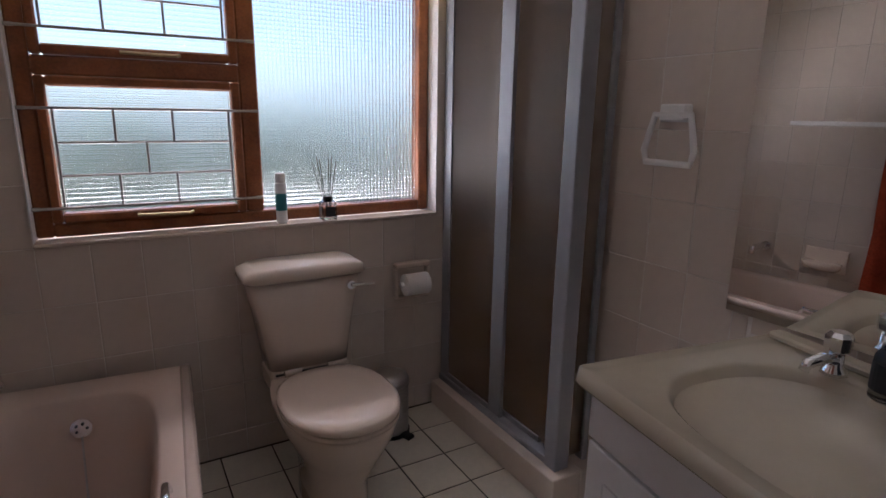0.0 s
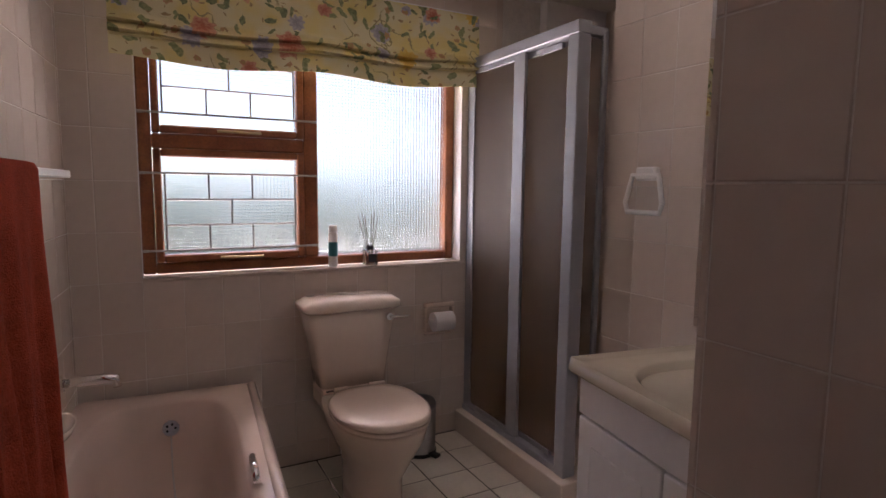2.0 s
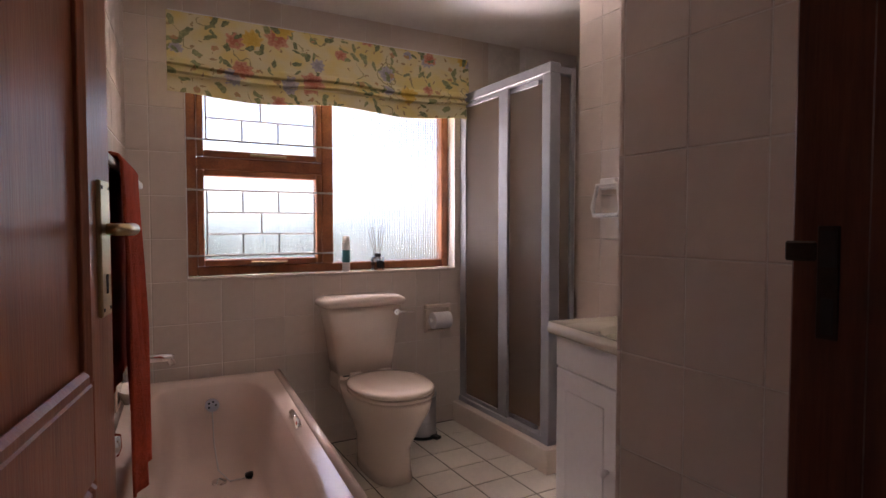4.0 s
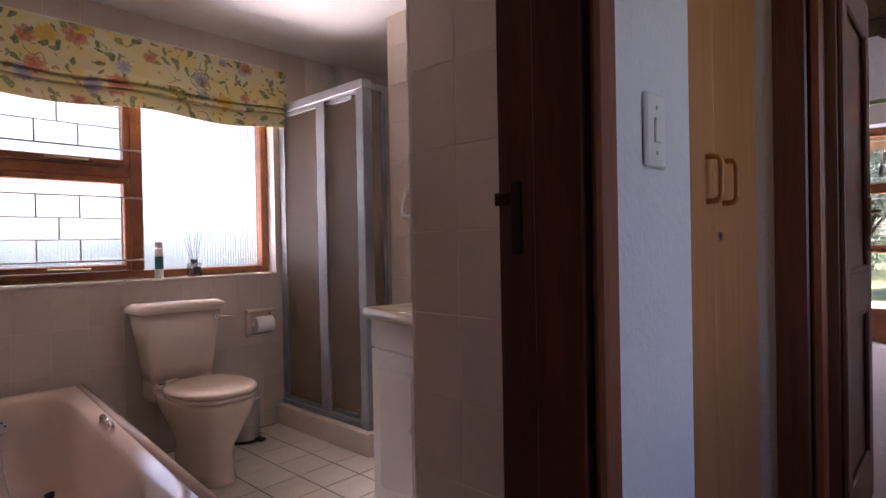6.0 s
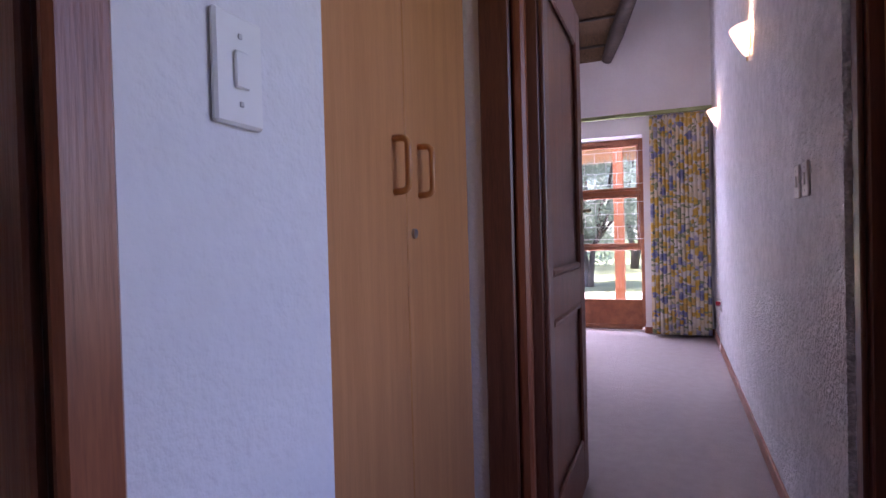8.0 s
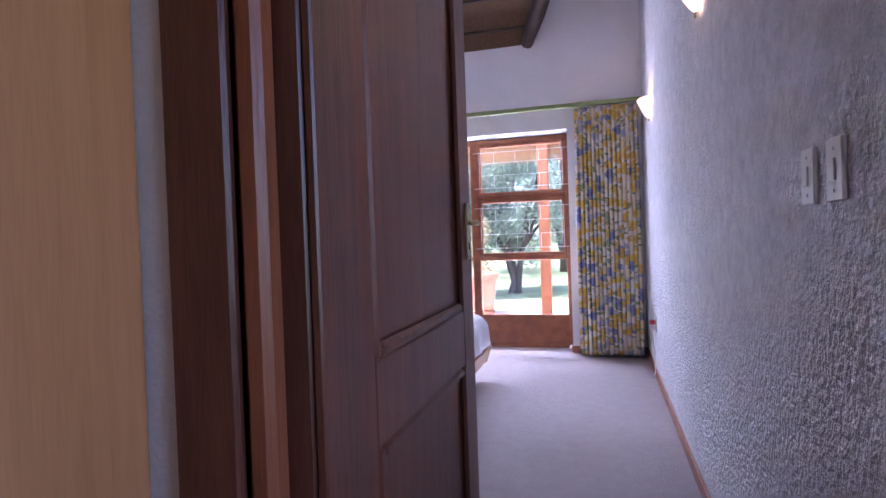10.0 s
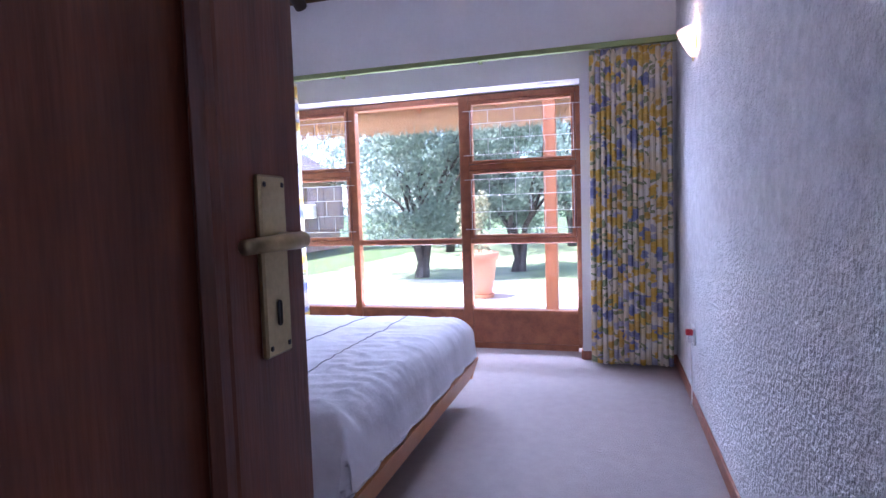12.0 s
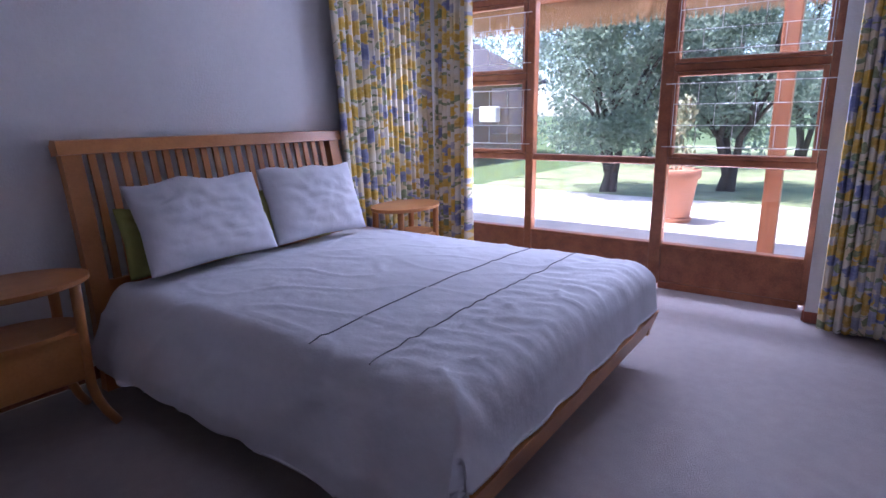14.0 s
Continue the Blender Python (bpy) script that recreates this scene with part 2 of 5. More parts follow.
def floral(name, ground, shade, layers, stems=None):
    """Printed cloth laid out in the cloth's own metres: flowers (cell, radius, petals, share, edge colour, heart colour) and
    leaves (cell, length, 0, share, colour, vein colour), scattered cell by cell."""
    m = mat(name, ground, 0.9, var=0.03, bump=0.25, bump_scale=300, spec=0.2)
    n, lk = m.node_tree.nodes, m.node_tree.links
    b = bsdf(m)
    cloth = n.new("ShaderNodeAttribute")
    cloth.attribute_name = "cloth"

    def op(kind, x, y=None, z=None):
        q = n.new("ShaderNodeMath")
        q.operation = kind
        for i, v in enumerate((x, y, z)):
            if v is None:
                continue
            if isinstance(v, (int, float)):
                q.inputs[i].default_value = v
            else:
                lk.new(v, q.inputs[i])
        return q.outputs[0]

    def vop(kind, x, y):
        q = n.new("ShaderNodeVectorMath")
        q.operation = kind
        for i, v in enumerate((x, y)):
            if isinstance(v, tuple):
                q.inputs[i].default_value = v
            else:
                lk.new(v, q.inputs[i])
        return q.outputs[0]

    def noise_of(scale, detail=2.0, vec=None):
        q = n.new("ShaderNodeTexNoise")
        q.inputs["Scale"].default_value = scale
        q.inputs["Detail"].default_value = detail
        lk.new(vec or cloth.outputs["Vector"], q.inputs["Vector"])
        return q

    def mix(fac, x, y):
        q = n.new("ShaderNodeMix")
        q.data_type = 'RGBA'
        lk.new(fac, q.inputs[0])
        for i, v in ((6, x), (7, y)):
            if isinstance(v, tuple):
                q.inputs[i].default_value = (*v, 1)
            else:
                lk.new(v, q.inputs[i])
        return q.outputs[2]

    def step(v, lo, hi):
        q = n.new("ShaderNodeMapRange")
        q.inputs[1].default_value, q.inputs[2].default_value = lo, hi
        lk.new(v, q.inputs[0])
        return q.outputs[0]

    wash = noise_of(7.0)
    col = mix(step(wash.outputs[0], 0.42, 0.62), ground, shade)
    grain = noise_of(75.0, 3.0)
    warp = vop('SCALE', vop('SUBTRACT', noise_of(28.0).outputs["Color"], (0.5, 0.5, 0.5)), (0, 0, 0))
    warp.node.inputs["Scale"].default_value = 0.034
    flat = vop('ADD', cloth.outputs["Vector"], warp)
    if stems:
        line = op('ABSOLUTE', op('SUBTRACT', noise_of(5.5, 1.0, flat).outputs[0], 0.5))
        gate = step(noise_of(3.3, 0.0).outputs[0], 0.50, 0.56)
        col = mix(op('MULTIPLY', op('SUBTRACT', 1.0, step(line, 0.003, 0.008)), gate), col, stems)
    for i, (cell, radius, petals, share, edge, heart) in enumerate(layers):
        vec = vop('ADD', flat, (i * 3.17 + 0.4, i * 1.73, 0))
        vo = n.new("ShaderNodeTexVoronoi")
        vo.voronoi_dimensions = '2D'
        vo.inputs["Scale"].default_value = 1.0 / cell
        vo.inputs["Randomness"].default_value = 0.8
        lk.new(vec, vo.inputs["Vector"])
        rnd = n.new("ShaderNodeSeparateColor")
        lk.new(vo.outputs["Color"], rnd.inputs[0])
        dv_ = n.new("ShaderNodeSeparateXYZ")
        lk.new(vop('SUBTRACT', vec, vo.outputs["Position"]), dv_.inputs[0])
        dx, dy = dv_.outputs[0], dv_.outputs[1]
        turn = op('MULTIPLY', rnd.outputs[1], 6.283)
        size = op('MULTIPLY_ADD', rnd.outputs[2], radius * 0.5, radius * 0.6)
        if petals:
            ang = op('ADD', op('ARCTAN2', dy, dx), turn)
            reach = op('MULTIPLY_ADD', op('COSINE', op('MULTIPLY', ang, float(petals))), 0.11, 0.86)
            dist = op('SQRT', op('ADD', op('MULTIPLY', dx, dx), op('MULTIPLY', dy, dy)))
            f = op('DIVIDE', dist, op('MULTIPLY', size, reach))
            tone = op('ADD', op('MULTIPLY', f, 0.75), op('MULTIPLY_ADD', grain.outputs[0], 1.6, -0.85))
        else:
            ca, sa = op('COSINE', turn), op('SINE', turn)
            along = op('ADD', op('MULTIPLY', dx, ca), op('MULTIPLY', dy, sa))
            across = op('SUBTRACT', op('MULTIPLY', dy, ca), op('MULTIPLY', dx, sa))
            across = op('MULTIPLY', across, 2.6)
            f = op('DIVIDE', op('SQRT', op('ADD', op('MULTIPLY', along, along), op('MULTIPLY', across, across))), size)
            tone = op('MULTIPLY_ADD', grain.outputs[0], 2.2, -0.6)
        mask = op('MULTIPLY', op('SUBTRACT', 1.0, step(f, 0.90, 1.03)), op('LESS_THAN', rnd.outputs[0], share))
        ink = mix(step(tone, 0.15, 0.85), heart, edge)
        col = mix(mask, col, ink)
    lk.new(col, b.inputs["Base Color"])
    return m


CURTAIN = floral("blue_yellow_floral_cotton", (0.78, 0.74, 0.64), (0.74, 0.63, 0.38), [
    (0.060, 0.034, 0, 0.55, (0.38, 0.42, 0.26), (0.24, 0.29, 0.15)),
    (0.085, 0.040, 5, 0.36, (0.54, 0.53, 0.58), (0.40, 0.40, 0.50)),
    (0.10, 0.052, 5, 0.62, (0.78, 0.58, 0.18), (0.68, 0.44, 0.07)),
    (0.050, 0.026, 0, 0.28, (0.26, 0.30, 0.16), (0.36, 0.38, 0.20)),
    (0.12, 0.050, 6, 0.34, (0.34, 0.36, 0.52), (0.19, 0.21, 0.38)),
    (0.09, 0.034, 6, 0.40, (0.72, 0.54, 0.20), (0.58, 0.36, 0.08))], (0.34, 0.36, 0.20))
BLIND = floral("cream_floral_cotton", (0.70, 0.64, 0.40), (0.72, 0.60, 0.24), [
    (0.045, 0.014, 0, 0.38, (0.44, 0.36, 0.18), (0.36, 0.24, 0.13)),
    (0.055, 0.036, 0, 0.36, (0.36, 0.38, 0.19), (0.20, 0.23, 0.11)),
    (0.13, 0.050, 9, 0.26, (0.52, 0.50, 0.52), (0.33, 0.31, 0.35)),
    (0.17, 0.064, 7, 0.34, (0.70, 0.40, 0.27), (0.50, 0.17, 0.11)),
    (0.17, 0.055, 9, 0.20, (0.74, 0.54, 0.16), (0.64, 0.42, 0.08)),
    (0.055, 0.034, 0, 0.20, (0.27, 0.30, 0.15), (0.13, 0.16, 0.09)),
    (0.09, 0.017, 5, 0.30, (0.56, 0.26, 0.17), (0.45, 0.32, 0.14))], (0.32, 0.28, 0.14))


# ---- building helpers ----
def mesh_of(bm, name):
    me = bpy.data.meshes.new(name)
    bm.to_mesh(me)
    bm.free()
    return me


def part(name, bm, material, parent=None, label="", smooth=False):
    me = mesh_of(bm, name)
    me.materials.append(material)
    if smooth:
        for p in me.polygons:
            p.use_smooth = True
    ob = new(name, me)
    if parent is not None:
        ob.parent = parent
    if label:
        tagged(ob, label)
    return ob


def group(name, loc=(0, 0, 0), label="", category="", grp="", kind="", rz=0):
    e = new(name)
    e.empty_display_size = 0.1
    e.matrix_basis = pose(*loc, 0, 0, rz)
    return tagged(e, label, category, grp, kind)


def box(x0, x1, y0, y1, z0, z1, bevel=0.0, bm=None, seg=1):
    own = bm is None
    b = bmesh.new()
    bmesh.ops.create_cube(b, size=1)
    for v in b.verts:
        v.co = ((x0 + x1) / 2 + v.co.x * (x1 - x0), (y0 + y1) / 2 + v.co.y * (y1 - y0), (z0 + z1) / 2 + v.co.z * (z1 - z0))
    if bevel:
        bmesh.ops.bevel(b, geom=b.edges[:], offset=bevel, segments=seg, affect='EDGES', profile=0.6)
    if own:
        return b
    join(bm, b)
    return bm


def join(bm, other):
    me = bpy.data.meshes.new("tmp")
    other.to_mesh(me)
    other.free()
    bm.from_mesh(me)
    bpy.data.meshes.remove(me)


def tube(points, r, seg=10, closed=False, bm=None):
    """A round bar along points; r is one radius or one for each point."""
    b = bm or bmesh.new()
    pts = [Vector(p) for p in points]
    k = len(pts)
    rings = []
    q = None
    for i, p in enumerate(pts):
        a = pts[(i - 1) % k] if (closed or i) else p
        c = pts[(i + 1) % k] if (closed or i < k - 1) else p
        d = (c - a).normalized()
        if q is None:
            q = d.to_track_quat('Z', 'Y')
        else:
            q = (q @ Vector((0, 0, 1))).rotation_difference(d) @ q
        rr = r[i] if isinstance(r, (list, tuple)) else r
        rings.append([b.verts.new(p + q @ Vector((rr * math.cos(2 * math.pi * j / seg), rr * math.sin(2 * math.pi * j / seg), 0))) for j in range(seg)])
    for i in range(k if closed else k - 1):
        for j in range(seg):
            b.faces.new((rings[i][j], rings[i][(j + 1) % seg], rings[(i + 1) % k][(j + 1) % seg], rings[(i + 1) % k][j]))
    if not closed:
        b.faces.new(rings[0][::-1])
        b.faces.new(rings[-1])
    return b


def loft(sections, cap0=True, cap1=True, bm=None):
    """Skin through closed rings with equal numbers of points."""
    b = bm or bmesh.new()
    rings = [[b.verts.new(p) for p in s] for s in sections]
    k = len(rings[0])
    for a, c in zip(rings, rings[1:]):
        for j in range(k):
            b.faces.new((a[j], a[(j + 1) % k], c[(j + 1) % k], c[j]))
    if cap0:
        b.faces.new(rings[0][::-1])
    if cap1:
        b.faces.new(rings[-1])
    bmesh.ops.recalc_face_normals(b, faces=b.faces[:])
    return b


def oval(cx, cy, z, rx, ry, n=32, p=2.0):
    out = []
    for i in range(n):
        a = 2 * math.pi * i / n
        c, s = math.cos(a), math.sin(a)
        out.append((cx + rx * math.copysign(abs(c) ** (2 / p), c), cy + ry * math.copysign(abs(s) ** (2 / p), s), z))
    return out


def turned(profile, n=24, cx=0, cy=0):
    """A turned solid: profile of (radius, z)."""
    return loft([oval(cx, cy, z, max(r, 0.0004), max(r, 0.0004), n) for r, z in profile])


def thicken(b, t):
    """Gives an open sheet a second skin at distance t and closes its rim."""
    bmesh.ops.recalc_face_normals(b, faces=b.faces[:])
    b.normal_update()
    b.verts.index_update()
    first, faces = b.verts[:], b.faces[:]
    rim = [e for e in b.edges if e.is_boundary]
    second = [b.verts.new(v.co - v.normal * t) for v in first]
    for f in faces:
        b.faces.new([second[v.index] for v in reversed(f.verts)])
    for e in rim:
        p, q = e.verts
        b.faces.new((p, q, second[q.index], second[p.index]))
    bmesh.ops.recalc_face_normals(b, faces=b.faces[:])
    return b


def sheet(fn, nu, nv, thick=0.004):
    """A cloth: fn(u, v) for u, v in 0..1, given thickness along its normals."""
    b = bmesh.new()
    g = [[b.verts.new(fn(i / nu, j / nv)) for j in range(nv + 1)] for i in range(nu + 1)]
    for i in range(nu):
        for j in range(nv):
            b.faces.new((g[i][j], g[i + 1][j], g[i + 1][j + 1], g[i][j + 1]))
    return thicken(b, thick)


def lay_cloth(ob, nu, nv, w, h):
    """Gives a sheet the flat measures of its cloth, for the print."""
    at = ob.data.attributes.new("cloth", 'FLOAT_VECTOR', 'POINT')
    k = 0
    for skin in (0, 1):
        for i in range(nu + 1):
            for j in range(nv + 1):
                at.data[k].vector = (w * i / nu, h * j / nv, 0)
                k += 1
    return ob


def structure(ob, label, category):
    return tagged(ob, label, category, kind="structure")


# ---- plan (metres) ----
Y_WIN = 2.32          # bathroom window wall
X_RING = 1.60         # bathroom east wall
X_PART = 0.589        # tiled pier beside the basin
X_SHOW = 1.46         # shower door
CEIL_B = 2.30
Y_SOUTH = -1.25       # bedroom roughcast wall
Y_NORTH = 2.27
X_EAST = 6.55
X_DOORWALL = 1.53
Y_CUP = -0.33
Y_HALL = -0.43


def wall(name, pieces, material, label):
    """A wall of butted boxes (x0, x1, y0, y1, z0, z1) as one mesh."""
    b = bmesh.new()
    for p in pieces:
        box(*p, bm=b)
    return structure(part(name, b, material), label, "wall")


H = 4.6
# bathroom shell
wall("wall_north", [(-0.60, -0.054, 2.33, 2.55, 0, H), (1.42, 2.45, 2.33, 2.55, 0, H), (-0.054, 1.42, 2.33, 2.55, 0, 0.915), (-0.054, 1.42, 2.33, 2.55, 2.05, H)], GROUT, "cream tiled bathroom wall with the window")
westw = wall("wall_west", [(-0.15, 0, -2.95, 0.25, 0, CEIL_B)], GROUT, "cream tiled wall beside the bath")
WEST = pose(-0.30, 2.32, 0, 0, 0, -5.1)
westw.matrix_basis = WEST
wall("wall_shower_back", [(2.32, 2.45, 1.40, 2.33, 0, CEIL_B), (1.61, 2.32, 1.36, 1.47, 0, CEIL_B)], GROUT, "tiled walls inside the shower")
wall("wall_east", [(1.61, 1.72, 0.255, 1.36, 0, CEIL_B)], GROUT, "cream tiled wall behind the washbasin")
wall("wall_pier", [(0.599, 1.61, 0.20, 0.252, 0, CEIL_B), (0.599, 0.645, -0.29, 0.20, 0, CEIL_B)], GROUT, "cream tiled pier between basin and door")
wall("wall_hall_north", [(0.333, 0.652, Y_HALL, -0.29, 0, 2.6), (-1.75, -0.60, Y_HALL, -0.29, 0, 2.6), (-0.60, 0.333, Y_HALL, -0.29, 2.12, 2.6), (0.652, 1.505, Y_HALL + 0.02, -0.29, 2.35, 2.6)], PLASTER, "white textured plaster corridor wall")
wall("wall_door", [(1.505, 1.66, -0.38, 0.24, 0, H), (1.72, 1.90, 0.24, 1.36, 0, H), (1.72, 1.90, 1.36, 2.33, 2.41, H), (1.66, 1.72, -0.38, 0.24, 0, H), (1.505, 1.66, -1.75, -1.345, 0, H), (1.505, 1.66, -1.345, -0.38, 2.13, H)], PLASTER, "white plaster wall with the bedroom door")
# Unseen south wall; its opening is made up for the corridor lamp.
wall("wall_hall_south", [(-1.75, 0.45, -1.90, -1.75, 0, 2.6), (1.45, 1.505, -1.90, -1.75, 0, 2.6), (0.45, 1.45, -1.90, -1.75, 0, 0.85), (0.45, 1.45, -1.90, -1.75, 2.05, 2.6)], PLASTER, "white plaster corridor wall")
wall("wall_hall_west", [(-1.90, -1.75, -1.90, -0.29, 0, 2.6)], PLASTER, "white plaster end wall of the corridor")
wall("wall_south", [(1.66, 6.90, -1.45, Y_SOUTH, 0, H)], ROUGHCAST, "coarse white roughcast bedroom wall")
wall("wall_bed_north", [(1.90, 6.90, Y_NORTH, 2.33, 0, H), (2.45, 6.90, 2.33, 2.5, 0, H)], PLASTER, "white plaster wall behind the bed")
wall("wall_bed_east", [(X_EAST, 6.90, Y_SOUTH, -0.563, 0, H), (X_EAST, 6.90, 2.14, Y_NORTH, 0, H), (X_EAST, 6.90, -0.563, 2.14, 2.176, H)], PLASTER, "white plaster gable wall with the large window")
b = box(-0.60, 2.32, -0.43, 2.55, -0.12, -0.0018)
FLOOR_B = structure(part("floor_bathroom", b, DGROUT), "cream ceramic floor tiles with dark joints", "floor")
b = box(-1.90, 6.90, -1.90, -0.43, -0.12, -0.006)
box(0.65, 6.90, -0.43, 2.33, -0.30, -0.121, bm=b)
FLOOR = structure(part("floor", b, CARPET), "grey beige ribbed carpet", "floor")
b = box(1.66, 6.90, -0.43, Y_NORTH, -0.12, -0.006)
structure(part("floor_bedroom", b, CARPET), "grey beige ribbed bedroom carpet", "floor")
b = box(-0.60, 2.45, -0.29, 2.33, CEIL_B, CEIL_B + 0.1)
structure(part("ceiling", b, CEIL), "white painted bathroom ceiling", "ceiling")
b = box(-1.90, 1.505, -1.90, Y_HALL, 2.6, 2.7)
# Unseen slab, added to keep sun from leaking in above the cupboard.
structure(part("roof_slab", box(-1.9, 1.50, -1.9, 2.55, 2.705, 2.80), CEIL), "unseen slab over corridor and bathroom, added to block sun", "roof")
structure(part("ceiling_hall", b, CEIL), "white painted corridor ceiling", "ceiling")

# thatched roof over the bedroom
b = bmesh.new()
lo, hi = [], []
for t_ in (0, 1):
    for x, y in ((6.55, 2.33), (6.55, -0.2), (4.45, -1.30), (4.45, 2.33)):
        (lo, hi)[t_].append(b.verts.new((x, y, 3.03 + 0.76 * (6.55 - x) + t_ * 0.25)))
for i in range(4):
    b.faces.new((lo[i], lo[(i + 1) % 4], hi[(i + 1) % 4], hi[i]))
b.faces.new(lo[::-1])
b.faces.new(hi)
bmesh.ops.recalc_face_normals(b, faces=b.faces[:])
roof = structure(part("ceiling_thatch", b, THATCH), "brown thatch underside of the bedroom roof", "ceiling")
b = box(1.505, 6.90, -1.45, 2.5, H, H + 0.15)
structure(part("ceiling_bedroom", b, CEIL), "high closed bedroom ceiling", "ceiling")


def pole(p0, p1, r, label):
    pts = [Vector(p0).lerp(Vector(p1), i / 8) for i in range(9)]
    rad = [r * (0.75 if i in (0, 8) else 1 + 0.06 * math.sin(i * 1.7)) for i in range(9)]
    ob = part("roof_pole", tube(pts, rad, 12), POLE, smooth=True)
    return tagged(ob, label, "roof pole", "roof poles")


pole((6.50, -0.21, 3.01), (4.5, -1.25, 4.50), 0.075, "dark rounded gum pole edging the thatch")
pole((6.50, 0.75, 2.98), (4.5, 0.75, 4.48), 0.07, "dark rounded gum pole under the thatch")
pole((6.50, 1.75, 2.98), (4.5, 1.75, 4.48), 0.07, "dark rounded gum pole under the thatch")
for k in range(7):
    x = 6.38 - 0.26 * k
    z = 3.015 + 0.76 * (6.55 - x)
    y0 = -0.2 - 0.52 * (6.55 - x)
    tagged(part("batten", tube([(x, y0, z), (x, 2.25, z)], 0.014, 6), POLE), "thin dark batten tied across the thatch", "batten", "thatch battens")


# ---- windows ----
def pane_part(parent, x0, x1, y0, y1, z0, z1, material):
    p = part("pane", box(x0, x1, y0, y1, z0, z1), material, parent)
    p.visible_shadow = False
    return p


# bathroom window: fixed light on the right, two casements on the left
win = group("window_1", (0, 0, 0), "brown timber window with obscure patterned glass", "window", kind="structure")
fy0, fy1 = 2.40, 2.47
for x0, x1, z0, z1 in ((-0.05, 0.0, 0.93, 2.05), (1.37, 1.416, 0.93, 2.05), (0.625, 0.69, 0.975, 2.0), (0.0, 1.37, 0.93, 0.975), (0.0, 1.37, 2.0, 2.05), (0.0, 0.625, 1.455, 1.515)):
    part("window_frame", box(x0, x1, fy0, fy1, z0, z1, 0.006), WINWOOD, win)
for z0, z1 in ((0.977, 1.453), (1.517, 1.998)):
    sash = part("casement", box(0.002, 0.032, 2.385, 2.44, z0, z1, 0.006), WINWOOD, win)
    for p in ((0.592, 0.623, 2.385, 2.44, z0, z1), (0.032, 0.592, 2.385, 2.44, z0, z0 + 0.032), (0.032, 0.592, 2.385, 2.44, z1 - 0.032, z1)):
        part("rail", box(*p, 0.006), WINWOOD, sash)
    pane_part(win, 0.032, 0.592, 2.41, 2.416, z0 + 0.03, z1 - 0.03, OBSCURE)
    stay = part("stay", tube([(0.25, 2.372, z0 + 0.016), (0.42, 2.365, z0 + 0.013), (0.43, 2.38, z0 + 0.016)], 0.006, 8), BRASS, sash, "brass casement stay")
pane_part(win, 0.69, 1.37, 2.43, 2.436, 0.975, 2.0, OBSCURE)
sill = part("window_sill", box(-0.054, 1.42, 2.318, 2.40, 0.912, 0.927, 0.003), TILE, win, "cream tiled sill")
for x0, x1 in ((-0.0535, -0.05), (1.416, 1.4195)):
    part("reveal", box(x0, x1, 2.322, 2.40, 0.93, 2.05), PLASTER, win)


def grille(y, x0, x1, rows, verts, material, label, along="x", foot=0.0):
    """Burglar bars: flat horizontals between jambs, round uprights between them. rows top first; verts one list a gap."""
    g = group("burglar_bars", (0, 0, 0), label, "burglar bars", "burglar bars")

    def pt(a, z):
        return (a, y, z) if along == "x" else (y, a, z)
    for i, z in enumerate(rows):
        outer = i in (0, len(rows) - 1)
        a0, a1 = (x0, x1) if outer else (verts[0][0], verts[0][-1])
        bar = part("bar", tube([pt(a0, z), pt(a1, z)], (0.0048 if outer else 0.004) * (0.62 if material is WBAR else 1), 8), material, g)
        if outer and material is BARMETAL:
            for a_ in (a0 + 0.012, a1 - 0.012):
                part("fixing", box(a_ - 0.013, a_ + 0.013, y - 0.003, y + 0.009, z - 0.006, z + 0.006, 0.002), material, bar)
    for i, vs in enumerate(verts):
        for v in vs:
            part("upright", tube([pt(v, rows[i]), pt(v, rows[i + 1])], 0.004 * (0.62 if material is WBAR else 1), 8), material, g)
    return g


V = [[0.043, 0.211, 0.389, 0.575], [0.043, 0.302, 0.575], [0.043, 0.211, 0.389, 0.575]]
grille(2.375, -0.05, 0.68, [1.352, 1.243, 1.136, 1.03], V, BARMETAL, "grey steel burglar bars in brick pattern on the lower casement")
grille(2.375, -0.05, 0.68, [1.915, 1.81, 1.702, 1.597], V, BARMETAL, "grey steel burglar bars in brick pattern on the upper casement")

